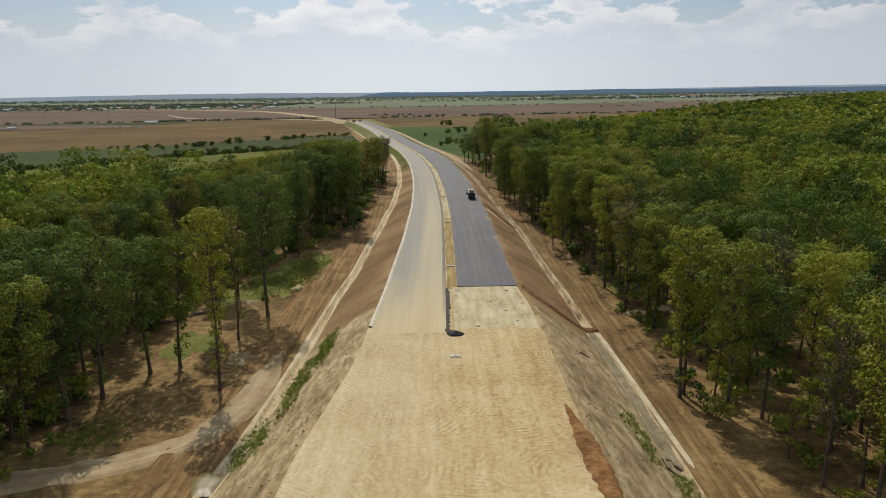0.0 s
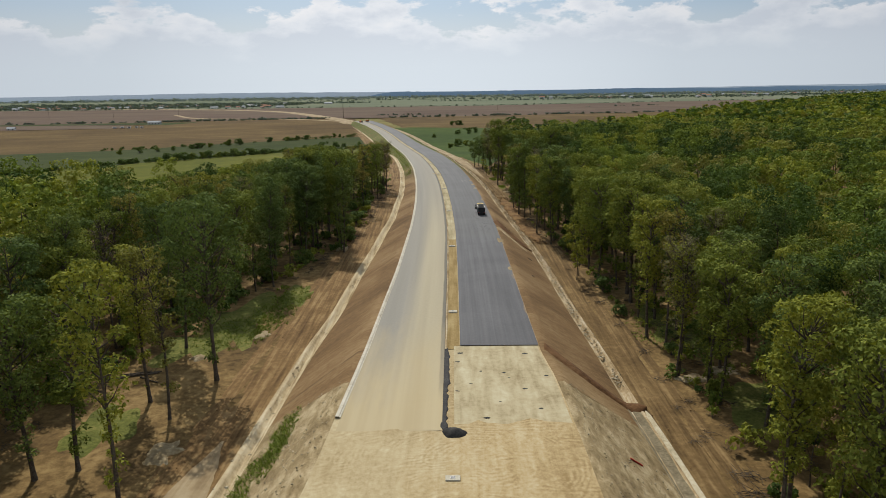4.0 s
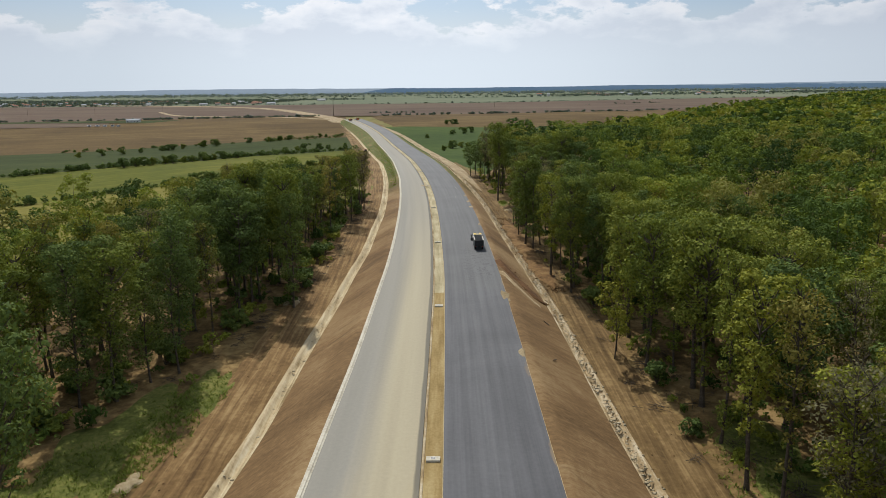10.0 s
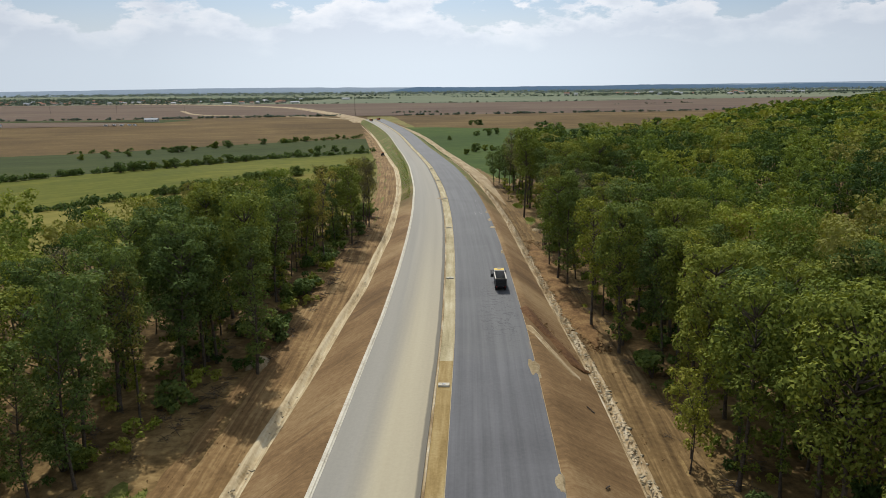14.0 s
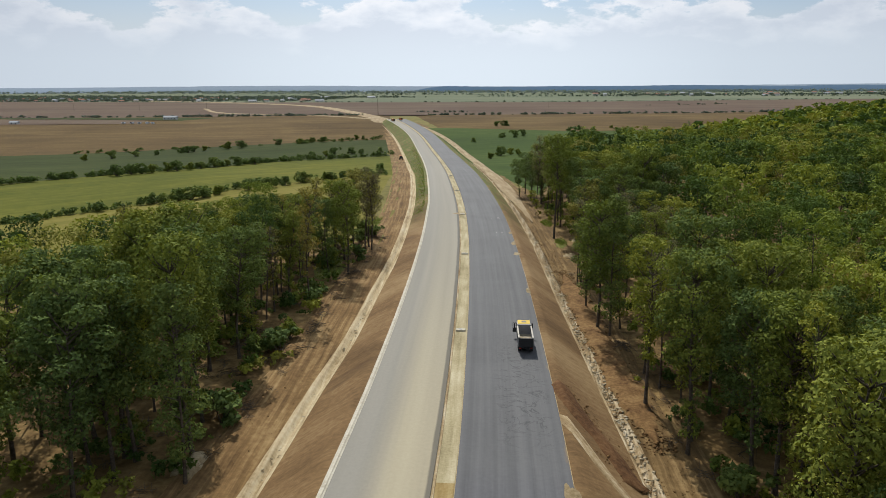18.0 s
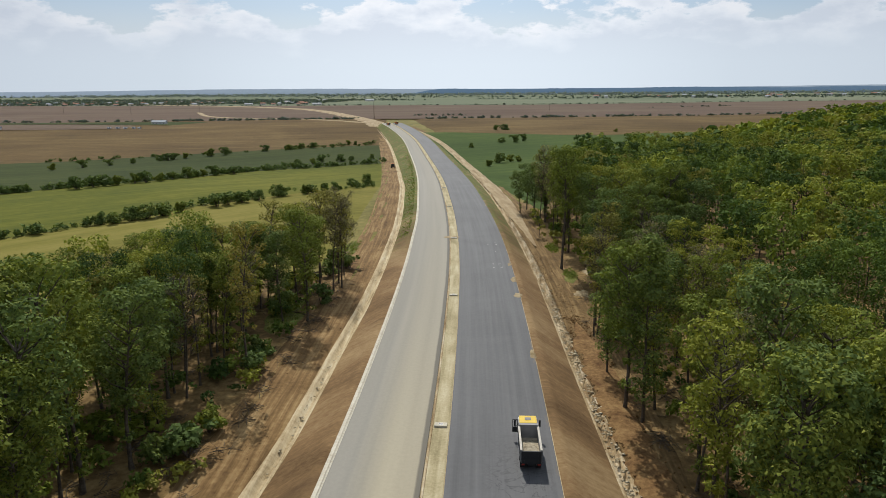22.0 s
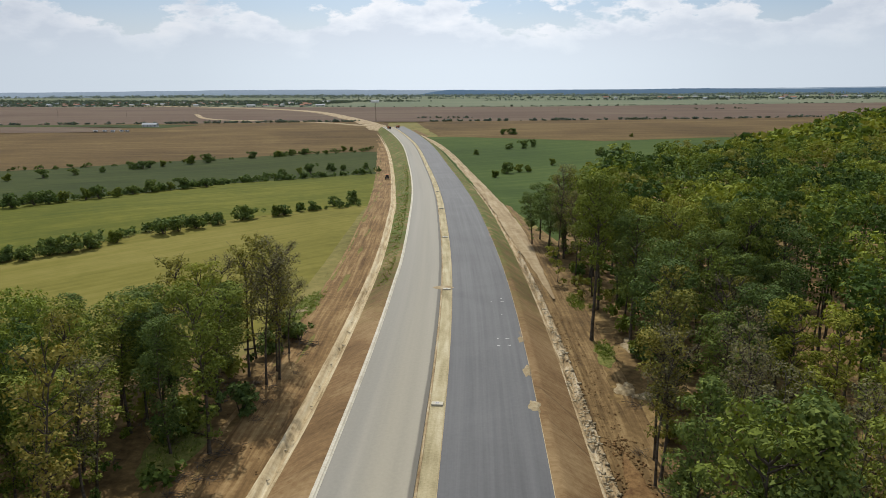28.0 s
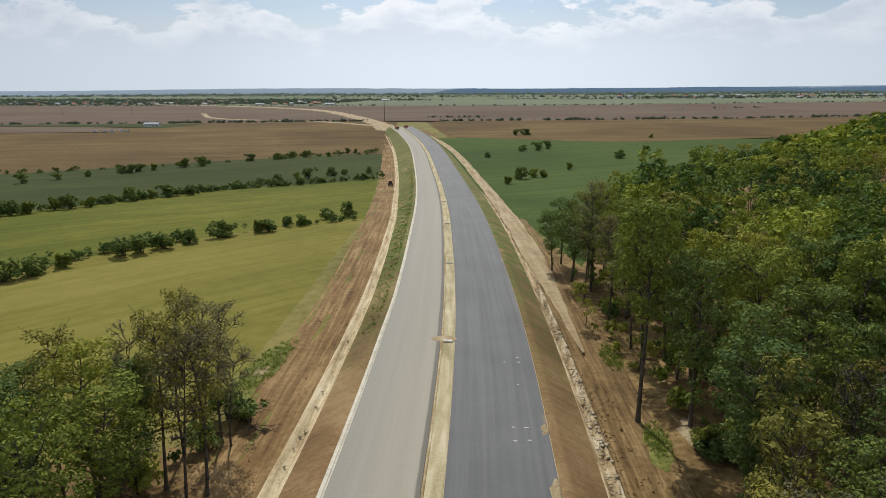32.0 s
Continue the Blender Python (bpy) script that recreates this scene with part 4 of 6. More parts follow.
for x, y, h, k in [(36.3, 128.4, 23, 5), (36.9, 129.2, 21, 2), (34.3, 90, 25, 2), (35.2, 91, 24, 2), (38.5, 84, 24, 4), (47.5, 74.8, 18, 2), (49.7, 150, 22, 5), (34.4, 177, 24, 0), (31.2, 183, 14, 7), (25.6, 251, 24, 6), (35.5, 181, 23, 1),
                   (39, 169.6, 25, 4), (36.4, 145, 25, 2), (38.3, 164, 26, 4), (30.2, 180, 13, 7), (26.6, 226, 23, 2), (23.9, 254, 23, 0), (21.3, 323, 28, 8), (33.8, 232.7, 25, 1)]:
    plant(x, y, h, k)
for x, y, h, k in [(24.2, 285.7, 20, 3), (23.2, 265, 19, 6), (23.2, 280.3, 18, 5), (24, 281.4, 17, 3), (18, 359, 8, 7), (13.6, 397, 14, 1), (17.5, 388, 16, 9), (16, 404, 16, 1), (21, 381, 17, 9), (21.5, 392, 16, 1), (24, 372, 19, 0), (27.8, 301.4, 20, 1), (29.5, 276, 18, 5), (31, 268, 19, 5), (34, 262, 20, 5), (28, 296, 20, 3), (30.5, 306, 21, 1), (27.5, 322, 22, 1), (33, 283, 19, 5)]:
    plant(x, y, h, k)


def scatter(x0, x1, y0, y1, gap):
    """Points on a jittered grid."""
    for gx in np.arange(x0, x1, gap):
        for gy in np.arange(y0, y1, gap):
            yield gx + rng.uniform(0, gap) * 0.95, gy + rng.uniform(0, gap) * 0.95


near_pts, mid_pts, far_pts = [], [], []


def crown_grid(x0, x1, y0, y1, gap):
    """Staggered rows of crowns, a little out of line."""
    for j, gy in enumerate(np.arange(y0, y1, gap * 0.9)):
        for gx in np.arange(x0 + (gap / 2 if j % 2 else 0), x1, gap):
            yield gx + rng.normal() * gap * 0.2, gy + rng.normal() * gap * 0.2


def wood_depth(x, y):
    edge = (float(wood_l(y)) - x) if x < 0 else (x - float(wood_r(min(y, 400))))
    tip = (float(far_l(max(x, -170))) - y) if x < 0 else 1e9
    return min(edge, tip * 1.2 if x > -60 else 1e9)


for x, y in crown_grid(-190, 262, 30, 560, 8.5):
    if in_wood(x, y) and abs(x) <= 0.72 * (y + 14) + 12 and (wood_depth(x, y) >= 20 or y >= 400):
        mid_pts.append((x, y, (0.84 if y > 380 else 0.92 if y > 230 else 1.0) if x > 0 else 1.0 if y < 190 else 0.76))
for x, y in crown_grid(-100, -34, 228, 306, 6.4):
    if in_wood(x, y) and 6 < wood_depth(x, y) < 24:
        mid_pts.append((x, y, 0.74))
for x, y in scatter(-190, 262, 30, 560, 6.0):
    if not in_wood(x, y) or abs(x) > 0.72 * (y + 14) + 12:
        continue
    if any((x - a) ** 2 + (y - b) ** 2 < 14 for a, b in planted):
        continue
    d = wood_depth(x, y)
    if d < 20 and 50 < y < 400:
        near_pts.append((d + (0 if y < 340 else 9), x, y))
near_pts.sort()
NEAR = 240
mid_pts += [(x, y, 0.78 if x < 0 and y > 190 else 1.0) for d, x, y in near_pts[NEAR:]]
for d, x, y in near_pts[:NEAR]:
    if x < 0 and y > 235:
        w, h = (0.16, 0.14, 0.08, 0.14, 0.02, 0.06, 0.12, 0.02, 0.0, 0.0, 0.05, 0.07, 0.14), rng.uniform(13.5, 17.5) - (2 if far_l(max(x, -170)) - y < 18 else 0)
    elif x > 0 and 235 < y < 312:
        w, h = (0.06, 0.08, 0.05, 0.14, 0.0, 0.16, 0.06, 0.02, 0.0, 0.0, 0.15, 0.14, 0.14), rng.uniform(16, 21)
    elif x < 0:
        w, h = (0.22, 0.26, 0.06, 0.06, 0.04, 0.02, 0.10, 0.02, 0.03, 0.04, 0.05, 0.02, 0.08), rng.uniform(20, 25)
    else:
        w, h = (0.22, 0.16, 0.12, 0.08, 0.08, 0.05, 0.06, 0.02, 0.03, 0.03, 0.07, 0.03, 0.05), rng.uniform(19, 25)
    k = int(rng.choice(len(w), p=np.array(w) / sum(w)))
    plant(x, y, h * (0.45 if k == 7 else 1), k)
for ps in protos.values():
    for p in ps:
        for o in (*p.children_recursive, p):
            bpy.data.objects.remove(o)


def joined(name, points, variants, mats, label, category="woodland", lift=land, scale=(0.82, 1.15)):
    """Many plants or stones as one mesh: a variant's triangles copied to each point (x, y[, factor])."""
    V, F, I, T, base = [], [], [], [], 0
    for x, y, *k in points:
        tone = rng.random()
        parts = variants[int(rng.integers(len(variants)))]
        a, s = rng.uniform(0, 2 * math.pi), rng.uniform(*scale) * (k[0] if k else 1)
        R = np.array([[math.cos(a), -math.sin(a), 0], [math.sin(a), math.cos(a), 0], [0, 0, 1]]) * s
        z = float(lift(x, y))
        for q, (v, f) in enumerate(parts):
            V.append(v @ R.T + (x, y, z))
            F.append(f + base)
            I.append(np.full(len(f), q, np.int32))
            T.append(np.full(len(v), tone, np.float32))
            base += len(v)
    V, F, I = np.concatenate(V), np.concatenate(F), np.concatenate(I)
    me = bpy.data.meshes.new(name)
    me.vertices.add(len(V)), me.loops.add(F.size), me.polygons.add(len(F))
    me.vertices.foreach_set("co", V.astype(np.float32).ravel())
    me.loops.foreach_set("vertex_index", F.astype(np.int32).ravel())
    me.polygons.foreach_set("loop_start", np.arange(0, F.size, 3, dtype=np.int32))
    for mt in mats:
        me.materials.append(mt)
    me.polygons.foreach_set("material_index", I)
    me.attributes.new("tone", "FLOAT", "POINT").data.foreach_set("value", np.concatenate(T))
    me.update(calc_edges=True)
    return tagged(new(name, me), label, category, kind="stuff")


def variant(seed, trunk=True, **kw):
    t, l = tree_meshes(seed, limbs=False, **kw)
    return [l, t] if trunk else [l]


SHAPES = ((22, 4.1, 10), (24.5, 4.6, 12), (19.5, 3.8, 8), (23, 4.9, 12), (17.5, 3.5, 7), (25, 4.2, 12))
tiers = ((62, 3200, 0.27, 34, 1.4, 0), (110, 1050, 0.39, 30, 1.4, 2), (185, 780, 0.45, 24, 1.4, 4), (9999, 330, 0.62, 18, 1.6, 5))
for k, (lim, n, size, lobes, lr, bare) in enumerate(tiers):
    lo = tiers[k - 1][0] if k else 0
    pts = [(x, y, q) for x, y, q in mid_pts if lo <= math.hypot(x - 5, max(0, y - 242)) < lim]
    joined("woodland", pts, [variant(100 + 10 * k + v, leaves=n, size=size, height=h, crown_r=c, crown_base=b + bare, lobes=lobes, lobe_r=lr, up=0.35 + 0.15 * bare, slim=0.55 if k == 0 else 0.8) for v, (h, c, b) in enumerate(SHAPES)], [(M["woodland"], M["mid_wood"], M["far_wood"], M["far_wood"])[k], M["bark"]],
           "dense oak woodland with rounded green crowns", scale=(0.74, 1.12))
rest = [(x, y) for x, y in crown_grid(-185, 200, 0, 330, 8.6) if in_wood(x, y) and (abs(x) > 0.72 * (y + 14) + 12 or y < 30)]
joined("woodland", rest, [variant(160 + v, leaves=130, size=0.95, height=h, crown_r=c + 0.5, crown_base=b + 2, lobes=14, lobe_r=1.9) for v, (h, c, b) in enumerate(SHAPES)], [M["far_wood"], M["bark"]],
       "dense oak woodland with rounded green crowns", scale=(0.8, 1.1))
for x, y in scatter(20, 1500, 100, 2500, 11.0):
    if in_wood(x, y) and (x >= 262 or y >= 560) and x < 0.74 * y + 60:
        far_pts.append((x, y))
fars = [variant(200 + k, False, leaves=40, size=2.1, height=h, crown_r=4.8, crown_base=14, lobes=10, lobe_r=2.4, up=1.1) for k, h in enumerate((18, 20.5, 16.5, 19))]
joined("woodland", far_pts, fars, [M["far_wood"]], "far woodland canopy, a green carpet of crowns")

# undergrowth below the edge trees
def shrub_parts(seed, r, h, leaves, size):
    g = np.random.default_rng(seed)
    n = 9
    cen = np.stack([g.normal(size=n) * r * 0.5, g.normal(size=n) * r * 0.5, g.uniform(0.25, 0.8, n) * h], -1)
    return leaf_tris(g, cen, g.uniform(0.3, 0.55, n) * r, leaves, size * 1.25)


low_pts = []
for x, y in scatter(-75, 60, 55, 390, 3.6):
    e = (float(wood_l(y)) - x) if x < 0 else (x - float(wood_r(min(y, 400))))
    lim = -9 if (x < 0 and 130 < y < 175) else -3.0
    if lim < e < 16 and rng.random() < (0.66 if x < 0 and y > 185 else 0.42) and surf(x, y) == float(land(x, y)) and (x > 0 or y < float(far_l(max(x, -170))) + 2):
        low_pts.append((x, y, rng.uniform(0.5, 1.5)))
shrubs = [[shrub_parts(300 + k, 1.3, 2.4, 150, 0.24)] for k in range(5)]
joined("undergrowth", low_pts, shrubs, [M["woodland"]], "low green undergrowth below the trees", "undergrowth", lift=surf)


def tuft(seed, n=9, h=0.34):
    g = np.random.default_rng(seed)
    a, r = g.uniform(0, 6.3, n), g.uniform(0, 0.35, n)
    p = np.stack([np.cos(a) * r, np.sin(a) * r, np.zeros(n)], -1)
    tip = p + np.stack([g.normal(size=n) * 0.22, g.normal(size=n) * 0.22, g.uniform(0.5, 1.1, n) * h], -1)
    w = np.stack([-np.sin(a), np.cos(a), np.zeros(n)], -1) * 0.05
    return np.stack([p - w, p + w, tip], 1).reshape(-1, 3), np.arange(3 * n).reshape(-1, 3)


tufts = [[tuft(400 + k)] for k in range(5)]
weeds = []
for cx, cy, rx, ry, n in [(-33, 155, 4.5, 14, 700), (-39, 145, 6, 10, 420), (-18.3, 104, 1.6, 9, 420), (-20.5, 92, 1.8, 12, 480), (-23, 76, 2.2, 7, 260), (-45, 80, 5, 5, 200), (24.5, 76, 1.5, 8, 150), (-31, 166, 4, 8, 260),
                          (-30.5, 331, 2.5, 12, 420), (22.8, 318, 1.5, 5, 200), (27.2, 66, 1.5, 6, 120), (-30, 281, 3, 8, 160), (40, 150, 6, 12, 260), (20.7, 344, 1.8, 6, 200)]:
    for _ in range(n):
        a, r = rng.uniform(0, 6.3), math.sqrt(rng.random()) * (0.6 + 0.5 * rng.random())
        weeds.append((cx + rx * r * math.cos(a), cy + ry * r * math.sin(a), rng.uniform(0.5, 1.6)))
for _ in range(1500):          # greened lower slopes past the wood's end, on the inner side of the bend
    y = rng.uniform(345, 640)
    nx, ny = normal_at(y)
    o = -(float(half_l(y)) + 1.2 + rng.random() ** 1.5 * (toe(y, -1) - float(half_l(y)) - 1.2))
    weeds.append((float(road_x(y)) + nx * o, y + ny * o, rng.uniform(0.5, 1.3)))
joined("weeds", weeds, tufts, [M["weed"]], "tufts of green weeds and grass", "weeds", lift=surf)

# ---- stones and clods ----
def stone(seed):
    g = np.random.default_rng(seed)
    v = np.array([(1, 0, 0), (0, 1, 0), (-1, 0, 0), (0, -1, 0), (0, 0, 0.7), (0, 0, -0.5)]) * g.uniform(0.6, 1.3, (6, 1)) + g.normal(size=(6, 3)) * 0.15
    f = np.array([(0, 1, 4), (1, 2, 4), (2, 3, 4), (3, 0, 4), (1, 0, 5), (2, 1, 5), (3, 2, 5), (0, 3, 5)])
    return v, f


stones = [[stone(500 + k)] for k in range(8)]
rub, clod = [], []
for side in (-1, 1):
    for _ in range(1500 if side > 0 else 500):
        y = rng.uniform(125, 385) if side > 0 else 55 + 330 * rng.random()
        nx, ny = normal_at(y)
        o = side * (toe(y, side) + DITCH[side] * (0.15 + 0.85 * rng.random()))
        rub.append((float(road_x(y)) + nx * o, y + ny * o, (0.10 if side > 0 else 0.05) + 0.24 * rng.random() ** 2))
    for _ in range(1900):
        y = 60 + 330 * rng.random()
        nx, ny = normal_at(y)
        o = side * (toe(y, side) + DITCH[side] + (8.2 * rng.random() if rng.random() < 0.5 else rng.uniform(5, 9.5)))
        clod.append((float(road_x(y)) + nx * o, y + ny * o, 0.04 + 0.10 * rng.random() ** 3))
for _ in range(1500):
    y = rng.uniform(205, 335)
    nx, ny = normal_at(y)
    o = toe(y, 1) + DITCH[1] + 0.2 + 3.2 * rng.random() ** 1.3
    clod.append((float(road_x(y)) + nx * o, y + ny * o, 0.05 + 0.13 * rng.random() ** 3))
for _ in range(1800):
    y = rng.uniform(214, 290)
    o = toe(y, 1) + DITCH[1] + 2.2 + rng.normal() * 1.1
    clod.append((float(road_x(y)) + normal_at(y)[0] * o, y, 0.10 + 0.22 * rng.random() ** 2))
for _ in range(420):
    k, d = rng.random(), rng.normal() * 1.3
    clod.append((14.6 + 8 * k + d * 0.8, 222 - 17 * k + d * 0.5, 0.06 + 0.2 * rng.random() ** 3))
M["clod"] = earth("clod", lin(94, 68, 41), lin(128, 98, 61), lin(154, 124, 82), 0.3, 2.0)
M["chalk"] = earth("chalk", lin(140, 124, 94), lin(178, 164, 134), lin(204, 192, 164), 0.3, 2.5)
flat_stones = [[(v * np.array([1.15, 1.15, 0.32]), f)] for (v, f), in stones]
joined("rubble", rub, flat_stones, [M["chalk"]], "loose pale stones along the drainage ditches", "rubble", lift=lambda x, y: surf(x, y) + 0.06)
gravel = []
for side in (-1, 1):
    for _ in range(1500):
        y = rng.uniform(48, 113)
        a = float(half_l(y) if side < 0 else half_r(y)) + 0.6
        o = side * rng.uniform(a, toe(y, side))
        gravel.append((float(road_x(y)) + o, y, 0.04 + 0.12 * rng.random() ** 3))
joined("gravel", gravel, stones, [M["chalk"]], "loose gravel stones on the bare slopes", "gravel", lift=lambda x, y: surf(x, y) + 0.03)
joined("clods", clod, stones, [M["clod"]], "clods of dug brown earth beside the dirt tracks", "earth clods", lift=lambda x, y: surf(x, y) + 0.04)


def drape(name, cx, cy, rx, ry, h, mat, label, category, turn=0.0, seed=0.0, n=13, rings=6, ragged=0.35, kind="", lift=0.03, base=surf):
    """A low mound or patch with an uneven outline, lying on what is below it."""
    verts, faces, m = [], [], n * 2
    ca, sa = math.cos(radians(turn)), math.sin(radians(turn))
    for r in range(rings + 1):
        for i in range(m):
            a = 2 * math.pi * i / m
            k = (r / rings) * (1 + ragged * noise.noise((math.cos(a) * 1.6 + seed, math.sin(a) * 1.6, seed * 1.7)))
            u, v = math.cos(a) * k * rx, math.sin(a) * k * ry
            x, y = cx + u * ca - v * sa, cy + u * sa + v * ca
            z = base(x, y) + h * max(0, 1 - (r / rings) ** 2) * (1 + 0.5 * noise.noise((x * 0.8, y * 0.8, seed))) + (lift if r < rings else -0.06)
            verts.append((x, y, z))
    for r in range(rings):
        for i in range(m):
            a, b = r * m + i, r * m + (i + 1) % m
            faces.append((a, b, b + m, a + m) if r else (a, b + m, a + m))
    return obj(name, verts, faces, mat, label=label, category=category, kind=kind, smooth=True, uvs=[(p[0], p[1]) for p in verts])


def trail(name, line, width, mat, label, category, lift=0.10, base=surf, crown=0.0, step=2.0, ragged=0.25, kind="structure", taper=0.01):
    """A strip of earth laid over the land along a line of points."""
    p = np.array(line, float)
    s = np.r_[0, np.cumsum(np.hypot(*np.diff(p, axis=0).T))]
    n = max(3, int(s[-1] / step))
    t = np.linspace(0, s[-1], n)
    fx, fy = keyed(list(zip(s, p[:, 0]))), keyed(list(zip(s, p[:, 1])))
    verts, uvs, faces, k = [], [], [], 9
    for q in t:
        x, y = float(fx(q)), float(fy(q))
        dx, dy = float(fx(q + .5) - fx(q - .5)), float(fy(q + .5) - fy(q - .5))
        L = math.hypot(dx, dy) or 1
        w = width * min(1, 0.08 + q / taper, 0.08 + (s[-1] - q) / taper) * (1 + ragged * noise.noise((q * 3 / max(width, 1), 0.3, width)))
        for i in range(k):
            o = (i / (k - 1) - 0.5) * w
            e = 1 - (2 * i / (k - 1) - 1) ** 2
            px, py = x + dy / L * o, y - dx / L * o
            z = base(px, py) + (lift if 0 < i < k - 1 else -0.08) + crown * e * (1 + 0.5 * noise.noise((px * 0.7, py * 0.7, 2.0)))
            verts.append((px, py, z)), uvs.append((o, q))
    for j in range(n - 1):
        for i in range(k - 1):
            a = j * k + i
            faces.append((a, a + 1, a + 1 + k, a + k))
    return obj(name, verts, faces, mat, label=label, category=category, kind=kind, smooth=True, uvs=uvs)


land_f = lambda x, y: float(land(x, y))
field_f = lambda x, y: land_f(x, y) + float(field_lift(y))
M["pale_track"] = earth("pale_track", lin(134, 112, 82), lin(172, 152, 118), lin(196, 180, 148), 0.06, 0.6, (0.5, 0.03), 0.6, 0.2, uv=True)
trail("dirt_road", [(-74, 64), (-50, 69), (-38, 73), (-30, 80), (-27, 92), (-26.5, 108)], 5.5, M["pale_track"], "pale rutted side road leading into the wood", "dirt road", 0.12, taper=14)
trail("dirt_road", [(-74, 56), (-44, 60), (-32, 55), (-28, 40)], 6, M["track_soil"], "brown side track below the embankment", "dirt road", 0.12)
trail("dirt_road", [(-128, 925), (-150, 1010), (-224, 1210), (-404, 1590), (-740, 1930), (-1100, 2150), (-1500, 2400)], 24, M["pale_track"], "pale earthwork of the road under construction", "earthwork", 0.9, base=field_f, step=20)
trail("dirt_road", [(-150, 1000), (-250, 1105), (-420, 1190), (-560, 1420)], 9, M["pale_track"], "pale field lane", "dirt road", 0.6, base=field_f, step=15)
M["spill"] = earth("spill", lin(100, 68, 40), lin(134, 96, 58), lin(164, 126, 82), 0.3, 1.6, None, 0.8, 0.2)
trail("soil_ridge", [(15.6, 124.5), (18, 122.5), (21.5, 120.5), (26, 118.5), (29, 118)], 2.8, M["brown_soil"], "windrow of dark brown clods down the slope", "earth ridge", 0.05, crown=0.35, step=0.8, kind="")
trail("soil_ridge", [(15.0, 74), (15.6, 66), (16.0, 58), (16.3, 48)], 2.6, M["spill"], "spill of reddish-brown earth along the platform's edge", "earth spill", 0.04, crown=0.12, step=0.8, ragged=0.45, kind="", taper=11)
trail("soil_ridge", [(14.5, 222), (16.5, 216), (19.5, 211), (22, 205)], 3.2, M["brown_soil"], "pile of dug brown earth across the slope", "earth ridge", 0.05, crown=0.4, step=0.8, kind="")
def beside(side, extra, ys):
    """Points along the road, so far outside the ditch."""
    return [(float(road_x(y)) + normal_at(y)[0] * side * (toe(y, side) + DITCH[1] + extra), y) for y in ys]


trail("dirt_road", beside(1, 2.2, (345, 372, 425, 470, 545, 665, 770, 880)), 5.5, M["pale_track"], "pale sandy haul road beside the ditch", "dirt road", 0.12, base=lambda x, y: max(surf(x, y), land_f(x, y) + float(field_lift(y))), step=4, taper=70)
trail("soil_ridge", beside(1, 2.2, (216, 226, 238, 250, 262, 274, 286)), 4.4, M["clod"], "long bank of dug brown clods beyond the ditch", "earth ridge", 0.05, crown=0.28, step=0.8, ragged=0.6, kind="", taper=10)
trail("stone_chute", [(13.9, 213), (16.2, 208.5), (18.6, 204), (21.0, 200.5)], 1.6, M["ditch_stone"], "pale stone chute running down the slope", "chute", 0.10, step=0.8, ragged=0.1, kind="")
M["spoil"] = earth("spoil", lin(136, 118, 86), lin(166, 148, 114), lin(188, 174, 142), 0.4, 2.0, None, 0.9, 0.25)
for i, (x, y, rx, ry, h) in enumerate([(27.2, 321, 1.5, 3.4, 0.2), (23.9, 304, 1.5, 2.8, 0.2), (26.3, 302, 2.0, 1.8, 0.2), (-30.3, 329.8, 2.4, 3.6, 0.1), (39, 128, 3.0, 1.8, 0.45), (-33.2, 105.3, 2.4, 3.4, 0.3), (-39.5, 135, 1.5, 2.2, 0.4), (-26.8, 205.3, 1.8, 3.2, 0.9), (-31.5, 145, 1.4, 2.2, 0.3), (45, 131, 2.6, 2.0, 0.2)]):
    drape("spoil_mound", x, y, rx * 0.85, ry * 0.85, h, M["spoil"], "small heap of pale excavated spoil on bare ground", "spoil mound", seed=i * 1.3, ragged=0.8)
M["tar"] = earth("tar", (0.012, 0.012, 0.013), (0.024, 0.023, 0.022), (0.045, 0.042, 0.038), 0.6, 3.0, None, 0.8, 0.1, 0.7)
drape("asphalt_heap", 2.6, 98.4, 1.5, 1.1, 0.55, M["tar"], "small heap of black asphalt at the paving's end", "asphalt heap", seed=2.2)
# tar bits and the paving edge's shadow, drawn together as one dark strip
trail("tar_strip", [(1.35, 99), (1.25, 106), (1.45, 113), (1.35, 124)], 0.9, M["tar"], "ragged dark strip of tar bits and painted shade along the open paving edge", "tar strip", 0.07, step=0.7, ragged=0.9)
for i, (x, y, r) in enumerate([(6.0, 115.1, .42), (9.0, 114.6, .55), (11.3, 109.6, .45), (4.6, 111.2, .35), (9.6, 112.9, .3), (6.2, 101.9, .5), (12.4, 121.2, .8), (14.4, 113.5, .6), (3.3, 121.5, .8), (3.0, 118.4, .6), (8.0, 106, .3), (12.6, 104.2, .4), (2.9, 109, .5)]):
    drape("tar_stain", x, y, r, r * 0.6, 0.0, M["tar"], "dark tar stain on the pale base course", "stain", seed=i * 0.9, rings=2, ragged=0.7, kind="structure", lift=0.05)
for i, (x, y, rx, ry) in enumerate([(9.3, 301, 0.8, 2.4), (9.8, 290.5, 0.9, 2.2), (8.6, 313, 0.7, 1.8), (12.9, 196, 0.9, 3.4), (13.9, 168, 0.6, 2.4), (12.2, 262, 0.6, 2.0)]):
    drape("soil_spill", float(road_x(y)) + float(half_r(y)) - 0.5 * rx, y, rx, ry, 0.02, M["spoil"], "thin spill of pale soil on the asphalt's edge", "soil spill", seed=i * 1.1, rings=3, ragged=0.6, kind="structure", lift=0.175)
drape("soil_crossing", -5.2, 341, 2.4, 1.7, 0.04, M["pale_track"], "trampled soil where vehicles cross the median", "crossing", seed=4, rings=4, kind="structure", lift=0.17)
M["mark"] = paint("mark", lin(214, 212, 206), 0.8)
